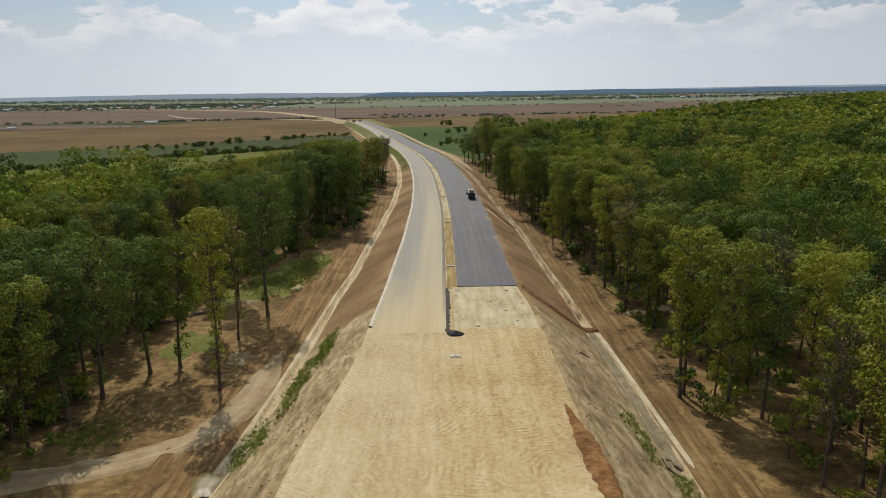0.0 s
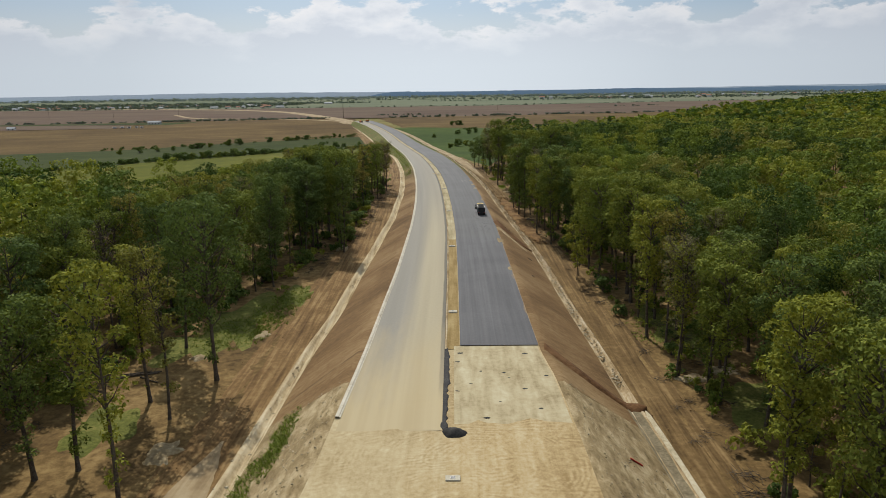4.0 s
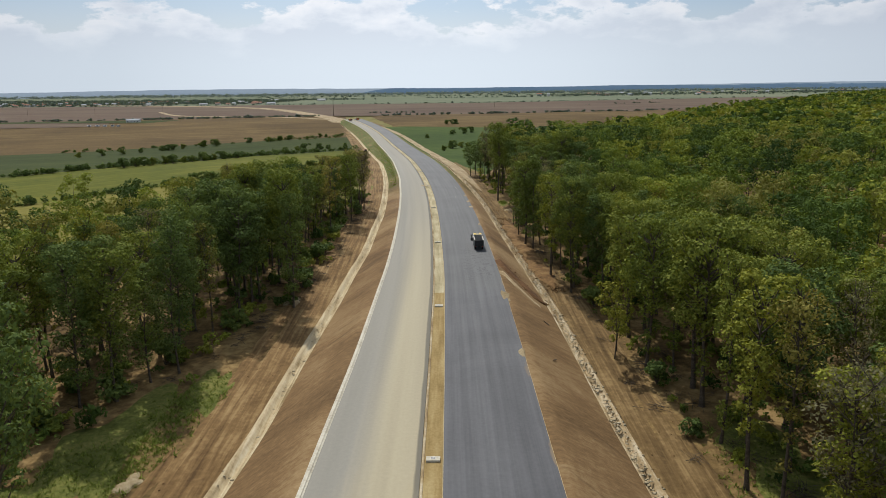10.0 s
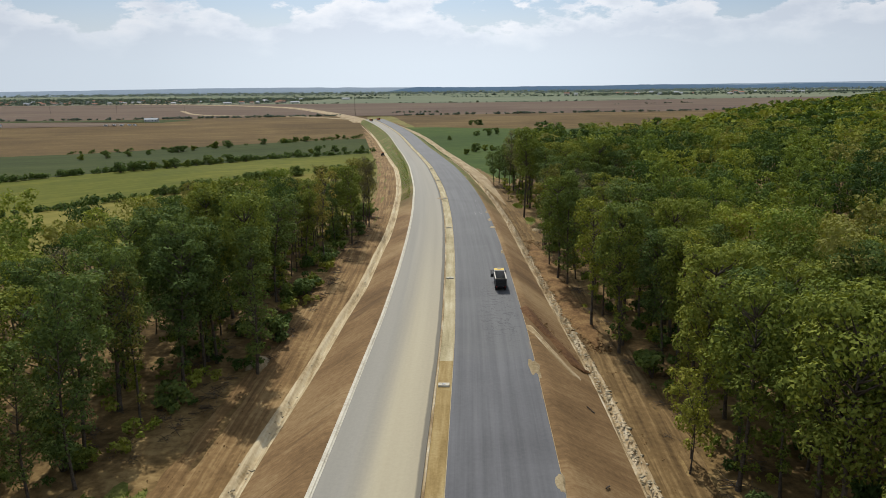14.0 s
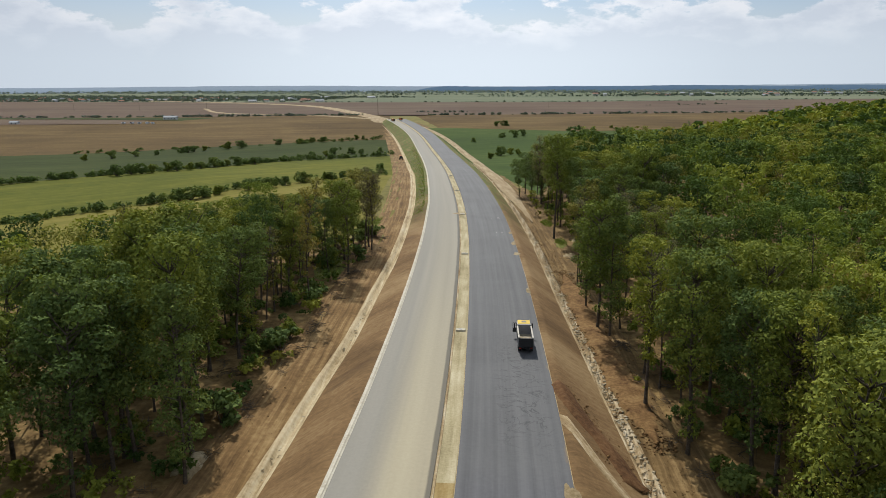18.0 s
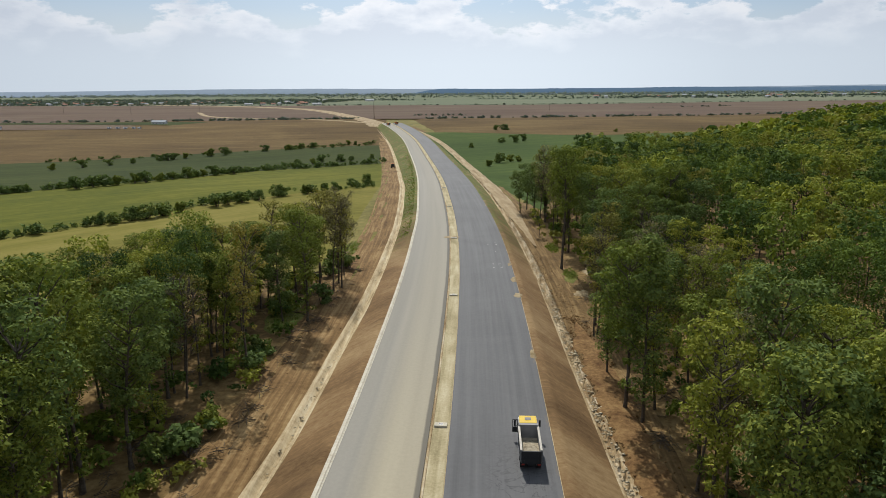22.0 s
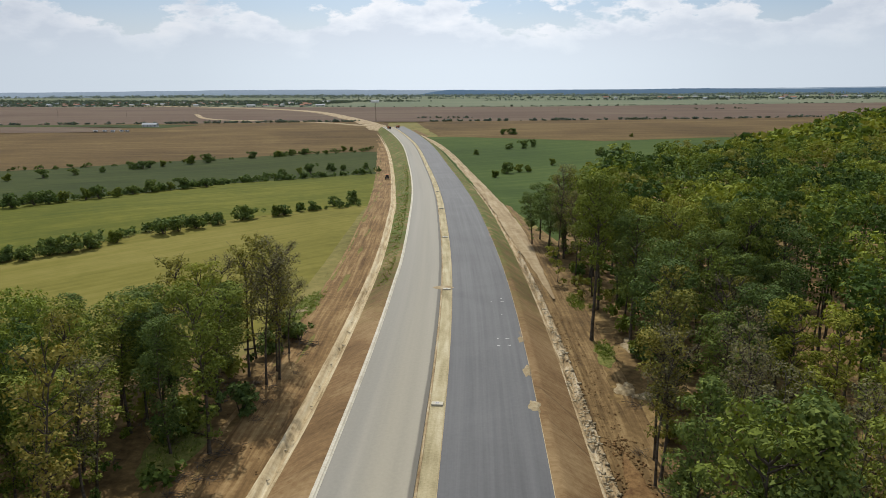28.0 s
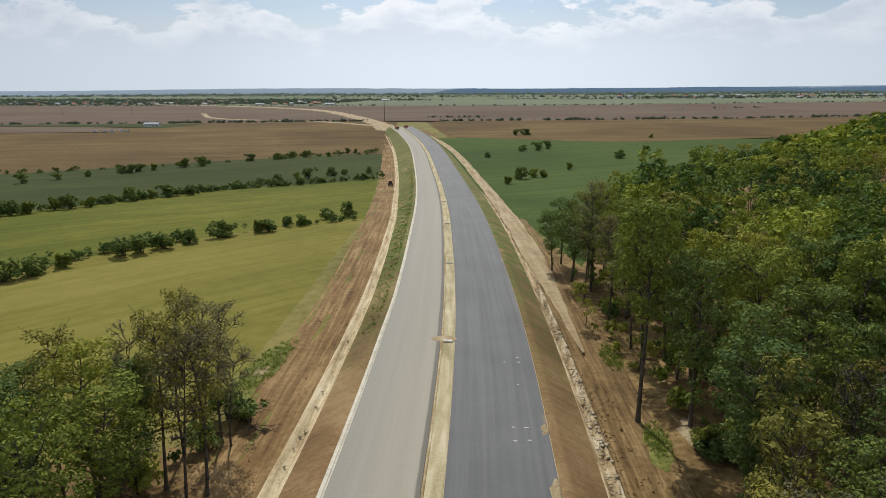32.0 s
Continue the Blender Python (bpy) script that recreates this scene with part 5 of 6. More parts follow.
for i, (x, y) in enumerate([(4.2, 332.5), (6.0, 334.4), (6.2, 332.6), (5.8, 313.3), (7.2, 313.4), (6.0, 310.2), (7.6, 310.5), (6.2, 325)]):
    drape("paint_mark", x, y, 0.45 if i not in (0, 7) else 0.2, 0.22, 0, M["mark"], "splash of white survey paint on asphalt", "paint mark", seed=i * 0.7, rings=2, ragged=0.8, kind="structure", lift=0.168)


# lined channel at the foot of the right slope
M["cream_concrete"] = earth("cream_concrete", lin(176, 164, 134), lin(204, 192, 162), lin(220, 210, 184), 0.4, 2.5, None, 0.4, 0.05)
trail("channel_wall", [(28.55, 117), (28.85, 109), (29.25, 91), (29.5, 76), (29.6, 71)], 0.72, M["cream_concrete"], "low white concrete wall on the channel's outer side", "channel wall", 0.22, step=1.2, ragged=0.12)
trail("channel_wall", [(26.3, 119), (26.7, 108), (27.0, 91), (27.1, 74), (27.15, 71)], 0.42, M["dull_concrete"], "thin grey concrete edge on the channel's inner side", "channel wall", 0.16, step=1.2, ragged=0.3)
trail("channel_bed", [(27.4, 118.5), (27.75, 108), (28.1, 91), (28.3, 74), (28.35, 71)], 1.5, M["dull_concrete"], "grey channel bed with dried mud", "channel bed", 0.05, step=1.2, ragged=0.15)


for i, (x, y, rx, ry) in enumerate([(-37, 152, 6, 13), (-42, 140, 5, 7), (-30.5, 167, 3.0, 7), (-30, 281, 2.5, 7), (22.7, 317, 1.5, 5), (42, 150, 6, 11), (-30.5, 331, 2.6, 11), (46, 118, 5, 8), (-44, 112, 4, 6)]):
    drape("grass_patch", x, y, rx, ry, 0.0, M["grass"], "patch of short green grass on bare soil", "grass", seed=i * 1.7, ragged=0.9, n=18, kind="structure", lift=0.09)


# ---- small building helpers ----
def box(bm, x0, x1, y0, y1, z0, z1, bevel=0.0, top=1.0):
    """Adds a box; top: how far the upper face keeps its size."""
    cx, cy = (x0 + x1) / 2, (y0 + y1) / 2
    vs = [bm.verts.new((x, y, z0)) for x, y in ((x0, y0), (x1, y0), (x1, y1), (x0, y1))]
    vs += [bm.verts.new((cx + (x - cx) * top, cy + (y - cy) * top, z1)) for x, y in ((x0, y0), (x1, y0), (x1, y1), (x0, y1))]
    fs = [bm.faces.new([vs[i] for i in q]) for q in ((3, 2, 1, 0), (4, 5, 6, 7), (0, 1, 5, 4), (1, 2, 6, 5), (2, 3, 7, 6), (3, 0, 4, 7))]
    if bevel:
        es = list({e for f in fs for e in f.edges})
        bmesh.ops.bevel(bm, geom=es, offset=bevel, segments=2, affect="EDGES", profile=0.6)


def rod(bm, a, b, r, sides=8, r2=None):
    """Adds a round bar from a to b."""
    a, b = Vector(a), Vector(b)
    d = (b - a).normalized()
    u = d.orthogonal().normalized()
    v = d.cross(u)
    r2 = r if r2 is None else r2
    ring = [[bm.verts.new(p + (u * math.cos(t) + v * math.sin(t)) * q) for t in [2 * math.pi * i / sides for i in range(sides)]] for p, q in ((a, r), (b, r2))]
    for i in range(sides):
        k = (i + 1) % sides
        bm.faces.new((ring[0][i], ring[0][k], ring[1][k], ring[1][i]))
    bm.faces.new(ring[0][::-1]), bm.faces.new(ring[1])


def part(name, bm, mat, parent, label=""):
    """One mesh object under a thing or a part."""
    me = bpy.data.meshes.new(name)
    bmesh.ops.recalc_face_normals(bm, faces=bm.faces)
    bm.to_mesh(me), bm.free()
    me.materials.append(mat)
    ob = new(name, me)
    ob.parent = parent
    return tagged(ob, label)


def boxes(*args, bevel=0.0):
    bm = bmesh.new()
    for a in args:
        box(bm, *a, bevel=bevel)
    return bm


M["yellow"] = paint("yellow", (0.62, 0.42, 0.02), 0.4)
M["orange"] = paint("orange", (0.52, 0.16, 0.03), 0.45)
M["cab_white"] = paint("cab_white", (0.62, 0.60, 0.55), 0.45)
M["rail"] = paint("rail", (0.40, 0.37, 0.31), 0.6)
M["black"] = paint("black", (0.018, 0.018, 0.019), 0.55)
M["rubber"] = paint("rubber", (0.022, 0.021, 0.020), 0.85, 0, 0.2)
M["steel"] = paint("steel", (0.30, 0.30, 0.30), 0.5, 0.6)
M["box_grey"] = paint("box_grey", (0.16, 0.16, 0.16), 0.6)
M["side_grey"] = paint("side_grey", (0.22, 0.215, 0.21), 0.6)
M["load"] = earth("load", lin(120, 110, 92), lin(176, 164, 140), lin(206, 196, 172), 0.6, 2.0)
M["red"] = paint("red", (0.42, 0.035, 0.02), 0.5)
M["pane"] = paint("pane", (0.03, 0.035, 0.04), 0.12, 0, 0.6)


def wheel(root, x, y, r, w):
    bm = bmesh.new()
    rod(bm, (x - w / 2, y, r), (x + w / 2, y, r), r, 18)
    bmesh.ops.bevel(bm, geom=[e for e in bm.edges if e.calc_length() < r], offset=0.04, segments=2, affect="EDGES")
    t = part("tyre", bm, M["rubber"], root)
    bm = bmesh.new()
    rod(bm, (x - w / 2 - 0.012, y, r), (x + w / 2 + 0.012, y, r), r * 0.55, 14, r * 0.55)
    part("rim", bm, M["steel"], t)


def dump_truck(x, y, z, turn, cab_mat, visor_mat, label, body_mat):
    """A three-axle tipper; its cab points along +y."""
    root = new("dump_truck")
    root.matrix_world = pose(x, y, z, 0, 0, turn)
    root.scale = (0.82, 0.93, 0.9)
    tagged(root, label, "truck")
    part("chassis", boxes((-0.45, 0.45, -3.6, 3.6, 0.75, 1.0), (-1.1, 1.1, 1.9, 2.1, 0.6, 0.9), bevel=0.02), M["black"], root)
    for yy in (2.55, -1.25, -2.55):
        for s in (-1, 1):
            wheel(root, s * 1.02, yy, 0.52, 0.34 if yy > 0 else 0.5)
    bm = boxes((-1.2, 1.2, 1.75, 3.75, 0.75, 2.75), bevel=0.10)
    cab = part("cab", bm, cab_mat, root, "cab with rounded edges")
    part("roof", boxes((-1.12, 1.12, 1.85, 3.6, 2.76, 2.98), bevel=0.08), visor_mat, cab, "bright painted cab roof")
    part("roof_hatch", boxes((-0.4, 0.4, 2.45, 3.05, 2.985, 3.03), bevel=0.02), M["box_grey"], cab)
    part("windscreen", boxes((-1.02, 1.02, 3.75, 3.775, 1.65, 2.6)), M["pane"], cab)
    for s in (-1, 1):
        part("side_window", boxes((s * 1.205 - 0.012, s * 1.205 + 0.012, 2.2, 3.4, 1.7, 2.5)), M["pane"], cab)
        bm = boxes((s * 1.62 - 0.12, s * 1.62 + 0.12, 3.45, 3.6, 1.6, 2.45), bevel=0.03)
        rod(bm, (s * 1.2, 3.5, 2.35), (s * 1.6, 3.5, 2.35), 0.025, 6)
        rod(bm, (s * 1.2, 3.5, 1.7), (s * 1.6, 3.5, 1.7), 0.025, 6)
        part("mirror", bm, M["black"], cab)
        part("headlight", boxes((s * 0.85 - 0.18, s * 0.85 + 0.18, 3.74, 3.78, 0.9, 1.1), bevel=0.01), M["cab_white"], cab)
    door = part("door", boxes((-1.95, -1.24, 3.3, 3.36, 0.95, 1.65), (-1.95, -1.88, 3.3, 3.36, 1.65, 2.6), (-1.31, -1.24, 3.3, 3.36, 1.65, 2.6), (-1.95, -1.24, 3.3, 3.36, 2.53, 2.6), bevel=0.012), M["black"], cab, "cab door standing open")
    part("bumper", boxes((-1.22, 1.22, 3.7, 3.85, 0.5, 0.85), bevel=0.04), M["black"], cab)
    tip = part("tipper_floor", boxes((-1.2, 1.2, -3.75, 1.5, 1.15, 1.28)), M["box_grey"], root)
    for s in (-1, 1):
        part("side_wall", boxes((s * 1.2 - 0.05, s * 1.2 + 0.05, -3.75, 1.5, 1.2, 2.6), bevel=0.015), body_mat, tip)
        part("top_rail", boxes((s * 1.2 - 0.13, s * 1.2 + 0.13, -3.75, 1.5, 2.6, 2.74), bevel=0.02), M["rail"], tip, "pale worn top rail")
        for k in range(5):
            part("rib", boxes((s * 1.29 - 0.04, s * 1.29 + 0.04, -3.5 + k * 1.15, -3.38 + k * 1.15, 1.15, 2.6)), body_mat, tip)
    part("headboard", boxes((-1.2, 1.2, 1.45, 1.55, 1.2, 2.85), (-1.2, 1.2, 1.45, 1.95, 2.85, 2.92), bevel=0.015), body_mat, tip)
    part("tailgate", boxes((-1.2, 1.2, -3.85, -3.72, 1.15, 2.62), (-0.9, -0.82, -3.9, -3.85, 1.2, 2.6), (0.82, 0.9, -3.9, -3.85, 1.2, 2.6), (-1.2, 1.2, -3.9, -3.85, 1.8, 1.9), bevel=0.012), M["black"], tip, "black ribbed tailgate")
    part("mudguard", boxes((-1.25, -0.7, -3.4, -0.5, 1.06, 1.12), (0.7, 1.25, -3.4, -0.5, 1.06, 1.12)), M["black"], root)
    for s in (-1, 1):
        part("tail_light", boxes((s * 0.95 - 0.18, s * 0.95 + 0.18, -3.68, -3.62, 0.85, 1.0)), M["red"], root)
    drape_v, drape_f = [], []
    for j in range(9):
        for i in range(7):
            u, v = -1.12 + 2.24 * i / 6, -3.65 + 5.05 * j / 8
            drape_v.append((u, v, 1.32 + 0.75 * max(0, 1 - abs(v + 1.7) / 2.1) ** 1.2 * (1 - (u / 1.5) ** 2) + 0.06 * noise.noise((u * 3, v * 3, 1))))
    for j in range(8):
        for i in range(6):
            a = j * 7 + i
            drape_f.append((a, a + 1, a + 8, a + 7))
    obj("remnant_load", drape_v, drape_f, M["load"], tip, "remains of a sandy load", smooth=True)
    return root


dump_truck(10.6, 234.3, 0.16, 1.5, M["cab_white"], M["yellow"], "tipper truck with yellow cab roof and grey empty box on asphalt", M["side_grey"])
for yy, off, tn in ((921, 3.5, 190), (905, -7.0, 10)):
    nx, ny = normal_at(yy)
    dump_truck(float(road_x(yy)) + nx * off, yy + ny * off, float(road_z(yy)) + 0.14, 16 + tn, M["orange"], M["orange"], "orange tipper truck far off on the unfinished road", M["orange"])


def tractor(x, y, turn):
    """A small digger-tractor on the dirt track."""
    root = new("tractor")
    root.matrix_world = pose(x, y, surf(x, y), 0, 0, turn)
    tagged(root, "small reddish tractor standing on the dirt track", "tractor")
    part("bonnet", boxes((-0.45, 0.45, 0.3, 2.0, 0.75, 1.5), bevel=0.08), M["orange"], root)
    part("chassis", boxes((-0.35, 0.35, -1.3, 1.9, 0.55, 0.85)), M["black"], root)
    cab = part("cab", boxes((-0.75, 0.75, -1.3, 0.3, 1.0, 2.5), bevel=0.08), M["pane"], root)
    part("roof", boxes((-0.82, 0.82, -1.4, 0.4, 2.5, 2.66), bevel=0.05), M["orange"], cab)
    for s in (-1, 1):
        wheel(root, s * 0.85, -0.75, 0.78, 0.42)
        wheel(root, s * 0.75, 1.5, 0.45, 0.3)
    part("bucket", boxes((-1.0, 1.0, 2.3, 2.8, 0.2, 0.8), bevel=0.05), M["black"], root)
    return root


tractor(-55.0, 556, 8)

# ---- manhole slabs along the median ----
first = None
for yy in (89.5, 140, 190, 240, 290, 340, 390, 440, 490):
    nx, ny = normal_at(yy)
    x, y, z = float(road_x(yy)) + nx * 0.15, yy + ny * 0.15, float(road_z(yy)) + (0.02 if yy > 100 else -0.12)
    if first is None:
        first = new("manhole")
        tagged(first, "pale concrete drain slab with dark slotted cover in the median", "drain slab", "drain slabs along the median")
        part("slab", boxes((-0.72, 0.72, -0.42, 0.42, -0.1, 0.24), bevel=0.03), M["concrete"], first)
        cov = part("cover", boxes((-0.24, 0.24, -0.2, 0.2, 0.24, 0.262), bevel=0.008), M["steel"], first)
        for k in range(4):
            part("slot", boxes((-0.18 + k * 0.1, -0.13 + k * 0.1, -0.14, 0.14, 0.262, 0.266)), M["black"], cov)
        first.matrix_world = pose(x, y, z)
    else:
        copy_thing(first, pose(x, y, z, 0, 0, 0))

# ---- culvert ends at the embankment's feet ----
for x, y, s in ((-22.8, 72.8, -1), (26.4, 71.3, 1)):
    root = new("culvert")
    root.matrix_world = pose(x, y, float(land(x, y)) - 0.25, 0, 0, 0)
    root.scale = (0.62, 0.62, 0.62)
    tagged(root, "concrete box culvert mouth with splayed wing walls in the slope", "culvert")
    part("headwall", boxes((-0.2, 0.2, -1.9, -0.9, 0, 1.7), (-0.2, 0.2, 0.9, 1.9, 0, 1.7), (-0.2, 0.2, -1.9, 1.9, 1.25, 1.85), bevel=0.03), M["dull_concrete"], root)
    part("barrel", boxes((-s * 0.2 if s > 0 else 0.2, -s * 5.0, -0.95, -0.9, 0, 1.25), (-s * 0.2 if s > 0 else 0.2, -s * 5.0, 0.9, 0.95, 0, 1.25), (-s * 4.95, -s * 5.0, -0.9, 0.9, 0, 1.25)), M["box_grey"], root, "dark inside of the culvert")
    for k in (-1, 1):
        bm = bmesh.new()
        a = [(0.1 * s, 1.9 * k, 0), (2.2 * s, 2.9 * k, 0), (2.2 * s, 2.9 * k, 0.5), (0.1 * s, 1.9 * k, 1.7)]
        v = [bm.verts.new(q) for q in a] + [bm.verts.new((q[0], q[1] + 0.22 * k, q[2])) for q in a]
        for q in ((0, 1, 2, 3), (7, 6, 5, 4), (0, 4, 5, 1), (1, 5, 6, 2), (2, 6, 7, 3), (3, 7, 4, 0)):
            bm.faces.new([v[i] for i in q])
        part("wing_wall", bm, M["dull_concrete"], root)
    part("apron", boxes((0.1 * s, 2.6 * s, -2.2, 2.2, -0.1, 0.05)), M["dull_concrete"], root)
M["puddle"] = paint("puddle", lin(126, 112, 66), 0.45, 0, 0.3)
drape("puddle", -26.2, 68.5, 1.6, 2.6, 0.0, M["puddle"], "shallow murky puddle below the culvert", "puddle", seed=3.3, rings=3, kind="structure", lift=0.16)

# ---- loose pieces ----
for nm, x, y, L, r, mt, turn, lab, cat in [("pipe", 22.4, 98.6, 1.7, 0.09, "red", 4, "red plastic pipe lying on the gravel slope", "pipe"), ("timber", 19.4, 172, 1.1, 0.08, "bark", 60, "short dark timber lying on the slope", "timber"),
                                           ("timber", 20.8, 191, 1.3, 0.08, "bark", -40, "short dark timber lying on the slope", "timber"), ("pipe", 45, 132.2, 1.0, 0.12, "concrete", 10, "pale plastic container lying at the wood's edge", "container")]:
    bm = bmesh.new()
    rod(bm, (-L / 2, 0, 0), (L / 2, 0, 0), r, 10)
    ob = part(nm, bm, M[mt], None)
    tagged(ob, lab, cat)
    d = surf(x + 0.5, y) - surf(x - 0.5, y)
    ob.matrix_world = pose(x, y, surf(x, y) + r + 0.04, 0, -math.degrees(math.atan(d)) * math.cos(radians(turn)), turn)
for x, y, L, r, turn in [(-47, 128, 7.5, 0.22, 20), (-46.2, 129, 6.0, 0.18, 14), (-48.5, 127.2, 6.5, 0.2, 28), (-44, 126.6, 4, 0.15, -30), (-52, 84.6, 6, 0.16, 8), (-30.5, 290, 5.5, 0.16, 55), (-29, 283.5, 4.5, 0.13, -20), (-31.5, 311, 5.0, 0.15, 35), (43, 140, 5.5, 0.17, -25), (29.5, 300, 5, 0.15, 70)]:
    bm = bmesh.new()
    n = 5
    pts = [Vector(((i / n - 0.5) * L, 0.12 * math.sin(i * 1.7 + x), 0.06 * math.cos(i * 2.1))) for i in range(n + 1)]
    for i in range(n):
        rod(bm, pts[i], pts[i + 1], r * (1 - 0.4 * i / n), 8, r * (1 - 0.4 * (i + 1) / n))
    for i in (2, 3, 4):
        rod(bm, pts[i], pts[i] + Vector((0.5, 0.7 * (-1) ** i, 0.45)), r * 0.35, 5, r * 0.12)
    ob = part("log", bm, M["bark"], None)
    tagged(ob, "felled trunk with stubs of branches on the woodland floor", "log", "felled trunks")
    ob.matrix_world = pose(x, y, surf(x, y) + r * 0.8, 0, 0, turn)

# brushwood at the cleared edges
def twig_heap(seed):
    g = np.random.default_rng(seed)
    tv, tf = [], []
    for _ in range(14):
        a, e = g.uniform(0, 6.3), g.uniform(-0.1, 0.5)
        c = Vector((g.normal() * 0.5, g.normal() * 0.5, 0.15 + 0.2 * g.random()))
        d = Vector((math.cos(a), math.sin(a), e)) * g.uniform(0.5, 1.3)
        tube(tv, tf, [c - d, c + d], [0.035, 0.012], 3)
    return np.array(tv), np.array(tf)


brush = []
for _ in range(420):
    y = rng.uniform(80, 325)
    s = -1 if rng.random() < 0.6 else 1
    e = float(wood_l(y)) if s < 0 else float(wood_r(y))
    x = e - s * rng.uniform(-8, 5.5)
    if abs(side_at(x, y)) > toe(y, s) + 5.5:
        brush.append((x, y, rng.uniform(0.5, 1.3)))
joined("brushwood", brush, [[twig_heap(600 + k)] for k in range(6)], [M["bark"]], "scattered grey-brown brushwood left from clearing", "brushwood", lift=surf)

# ---- bushes on the field boundaries ----
def make_bush(seed, label):
    g = np.random.default_rng(seed)
    root = new("bush")
    tagged(root, label, "bush", "hedgerow bushes")
    n = 16
    cen = np.stack([g.normal(size=n) * 0.85, g.normal(size=n) * 0.85, g.uniform(0.8, 3.3, n)], -1)
    lv, lf = leaf_tris(g, cen, g.uniform(0.55, 1.0, n), 700, 0.32)
    tv, tf = [], []
    for c in cen[::2]:
        tube(tv, tf, [Vector((0, 0, -0.2)), Vector(c) * 0.5, Vector(c)], [0.1, 0.06, 0.02], 4)
    obj("stem", tv, tf, M["bark"], root)
    obj("foliage", lv.tolist(), lf.tolist(), M[("leaf_green", "leaf_dark", "leaf_dark", "leaf_dark")[seed % 4]], root)
    return root


bushes = [make_bush(700 + k, "round green bush on a field boundary") for k in range(4)]


def set_bushes(pts, lo, hi):
    for x, y in pts:
        s = rng.uniform(lo, hi)
        t = copy_thing(bushes[int(rng.integers(4))], pose(x, y, land_f(x, y), 0, 0, rng.uniform(0, 360)))
        t.scale = (s * rng.uniform(0.9, 1.4), s * rng.uniform(0.9, 1.3), s)


set_bushes([(-111.7, 360), (-108.2, 361.7), (-105.5, 366.2), (-102.6, 369.3), (-99.9, 375), (-97.2, 382), (-89.6, 393.2), (-87.2, 397.3), (-84.3, 402.1), (-80.9, 409.5), (-76.4, 417.2), (-74.7, 420.8), (-67.5, 425.2), (-66, 427), (-60, 438.3), (-55.1, 450), (-50, 456)], 0.8, 1.35)
set_bushes([(-167.8, 435.2), (-164.7, 442.6), (-162.1, 447.4), (-159.4, 452.1), (-156.2, 460.1), (-153.3, 464.1), (-149.4, 470.8), (-148.6, 480.6), (-145.3, 489.7), (-141.3, 498.4), (-138.5, 503.5), (-130.8, 511.6), (-113.8, 567.1), (-108.1, 578.7), (-103.7, 585.7), (-95.3, 598.8), (-89.6, 602.8), (-77.9, 612)], 0.9, 1.5)
set_bushes([(-242.9, 530.9), (-236.3, 547.2), (-230.5, 564.7), (-224.3, 582), (-216, 599.5), (-212.4, 603.6), (-211.3, 610.4), (-206.4, 617.3), (-195.6, 633.1), (-189.2, 641.3), (-169.8, 670.6), (-154.7, 681.4), (-147.6, 689.1), (-139.9, 695.7), (-117.4, 720), (-112.6, 724)], 0.9, 1.7)
set_bushes([(0, 568.5), (5.9, 590.8), (12.2, 599.3), (17.1, 599.2), (33.3, 635.4), (-16.6, 699.9), (6.6, 742.6), (16.8, 749), (24.5, 763), (0.9, 881.8), (9, 884), (118.2, 859), (90.6, 726.3), (70, 700)], 1.0, 1.8)
# bushes of the woodland edges
edge = []
for _ in range(46):
    y = rng.uniform(120, 318)
    s = -1 if rng.random() < 0.62 else 1
    x = (float(wood_l(y)) if s < 0 else float(wood_r(y))) - s * rng.uniform(-2.5, 3.0)
    if abs(side_at(x, y)) > toe(y, s) + 8:
        edge.append((x, y))
set_bushes(edge, 0.5, 1.15)
for b in bushes:
    for o in (*b.children_recursive, b):
        bpy.data.objects.remove(o)


def along(line, n, spread):
    p = np.array(line, float)
    s = np.r_[0, np.cumsum(np.hypot(*np.diff(p, axis=0).T))]
    for t in rng.uniform(0, s[-1], n):
        yield float(np.interp(t, s, p[:, 0]) + rng.normal() * spread), float(np.interp(t, s, p[:, 1]) + rng.normal() * spread), rng.uniform(0.5, 1.3)


hb = [[shrub_parts(800 + k, 2.2, 3.6, 90, 0.5)] for k in range(4)]
hedge = list(along([(-131, 512), (-114, 566)], 34, 1.2)) + list(along(H1[1:], 110, 0.8)) + list(along(H2[1:], 260, 1.0)) + list(along([(-300, 575), (-97, 722)], 40, 2.0)) + list(along([(-165, 690), (-95, 735)], 30, 2.0))
hedge += list(along(H1[:3], 40, 1.0)) + list(along([(-300, 270), (-182, 428)], 60, 1.2))
joined("hedgerow", hedge, hb, [M["leaf_dark"]], "low hedgerow growth along the field boundaries", "hedgerow", lift=land_f, scale=(0.5, 0.9))
fh = [[shrub_parts(820 + k, 3.4, 4.0, 34, 1.1)] for k in range(4)]
far_h = list(along([(-435, 1069), (-200, 1127)], 130, 3)) + list(along([(-900, 1000), (-440, 1068)], 90, 3)) + list(along([(-98, 1126), (286, 1201), (517, 1288)], 170, 2)) + list(along([(480, 1275), (1400, 1500)], 200, 3))
far_h += list(along([(-722, 1950), (-308, 1949), (105, 1930), (1000, 2284)], 170, 3)) + list(along([(-1489, 2087), (-722, 1950)], 120, 4)) + list(along([(300, 1620), (500, 1710)], 14, 3)) + list(along([(-150, 1250), (-30, 1240)], 16, 5))
joined("hedgerow", far_h, fh, [M["hazed_wood"]], "far field hedges and single trees on the plain", "hedgerow", lift=field_f, scale=(0.5, 0.9))

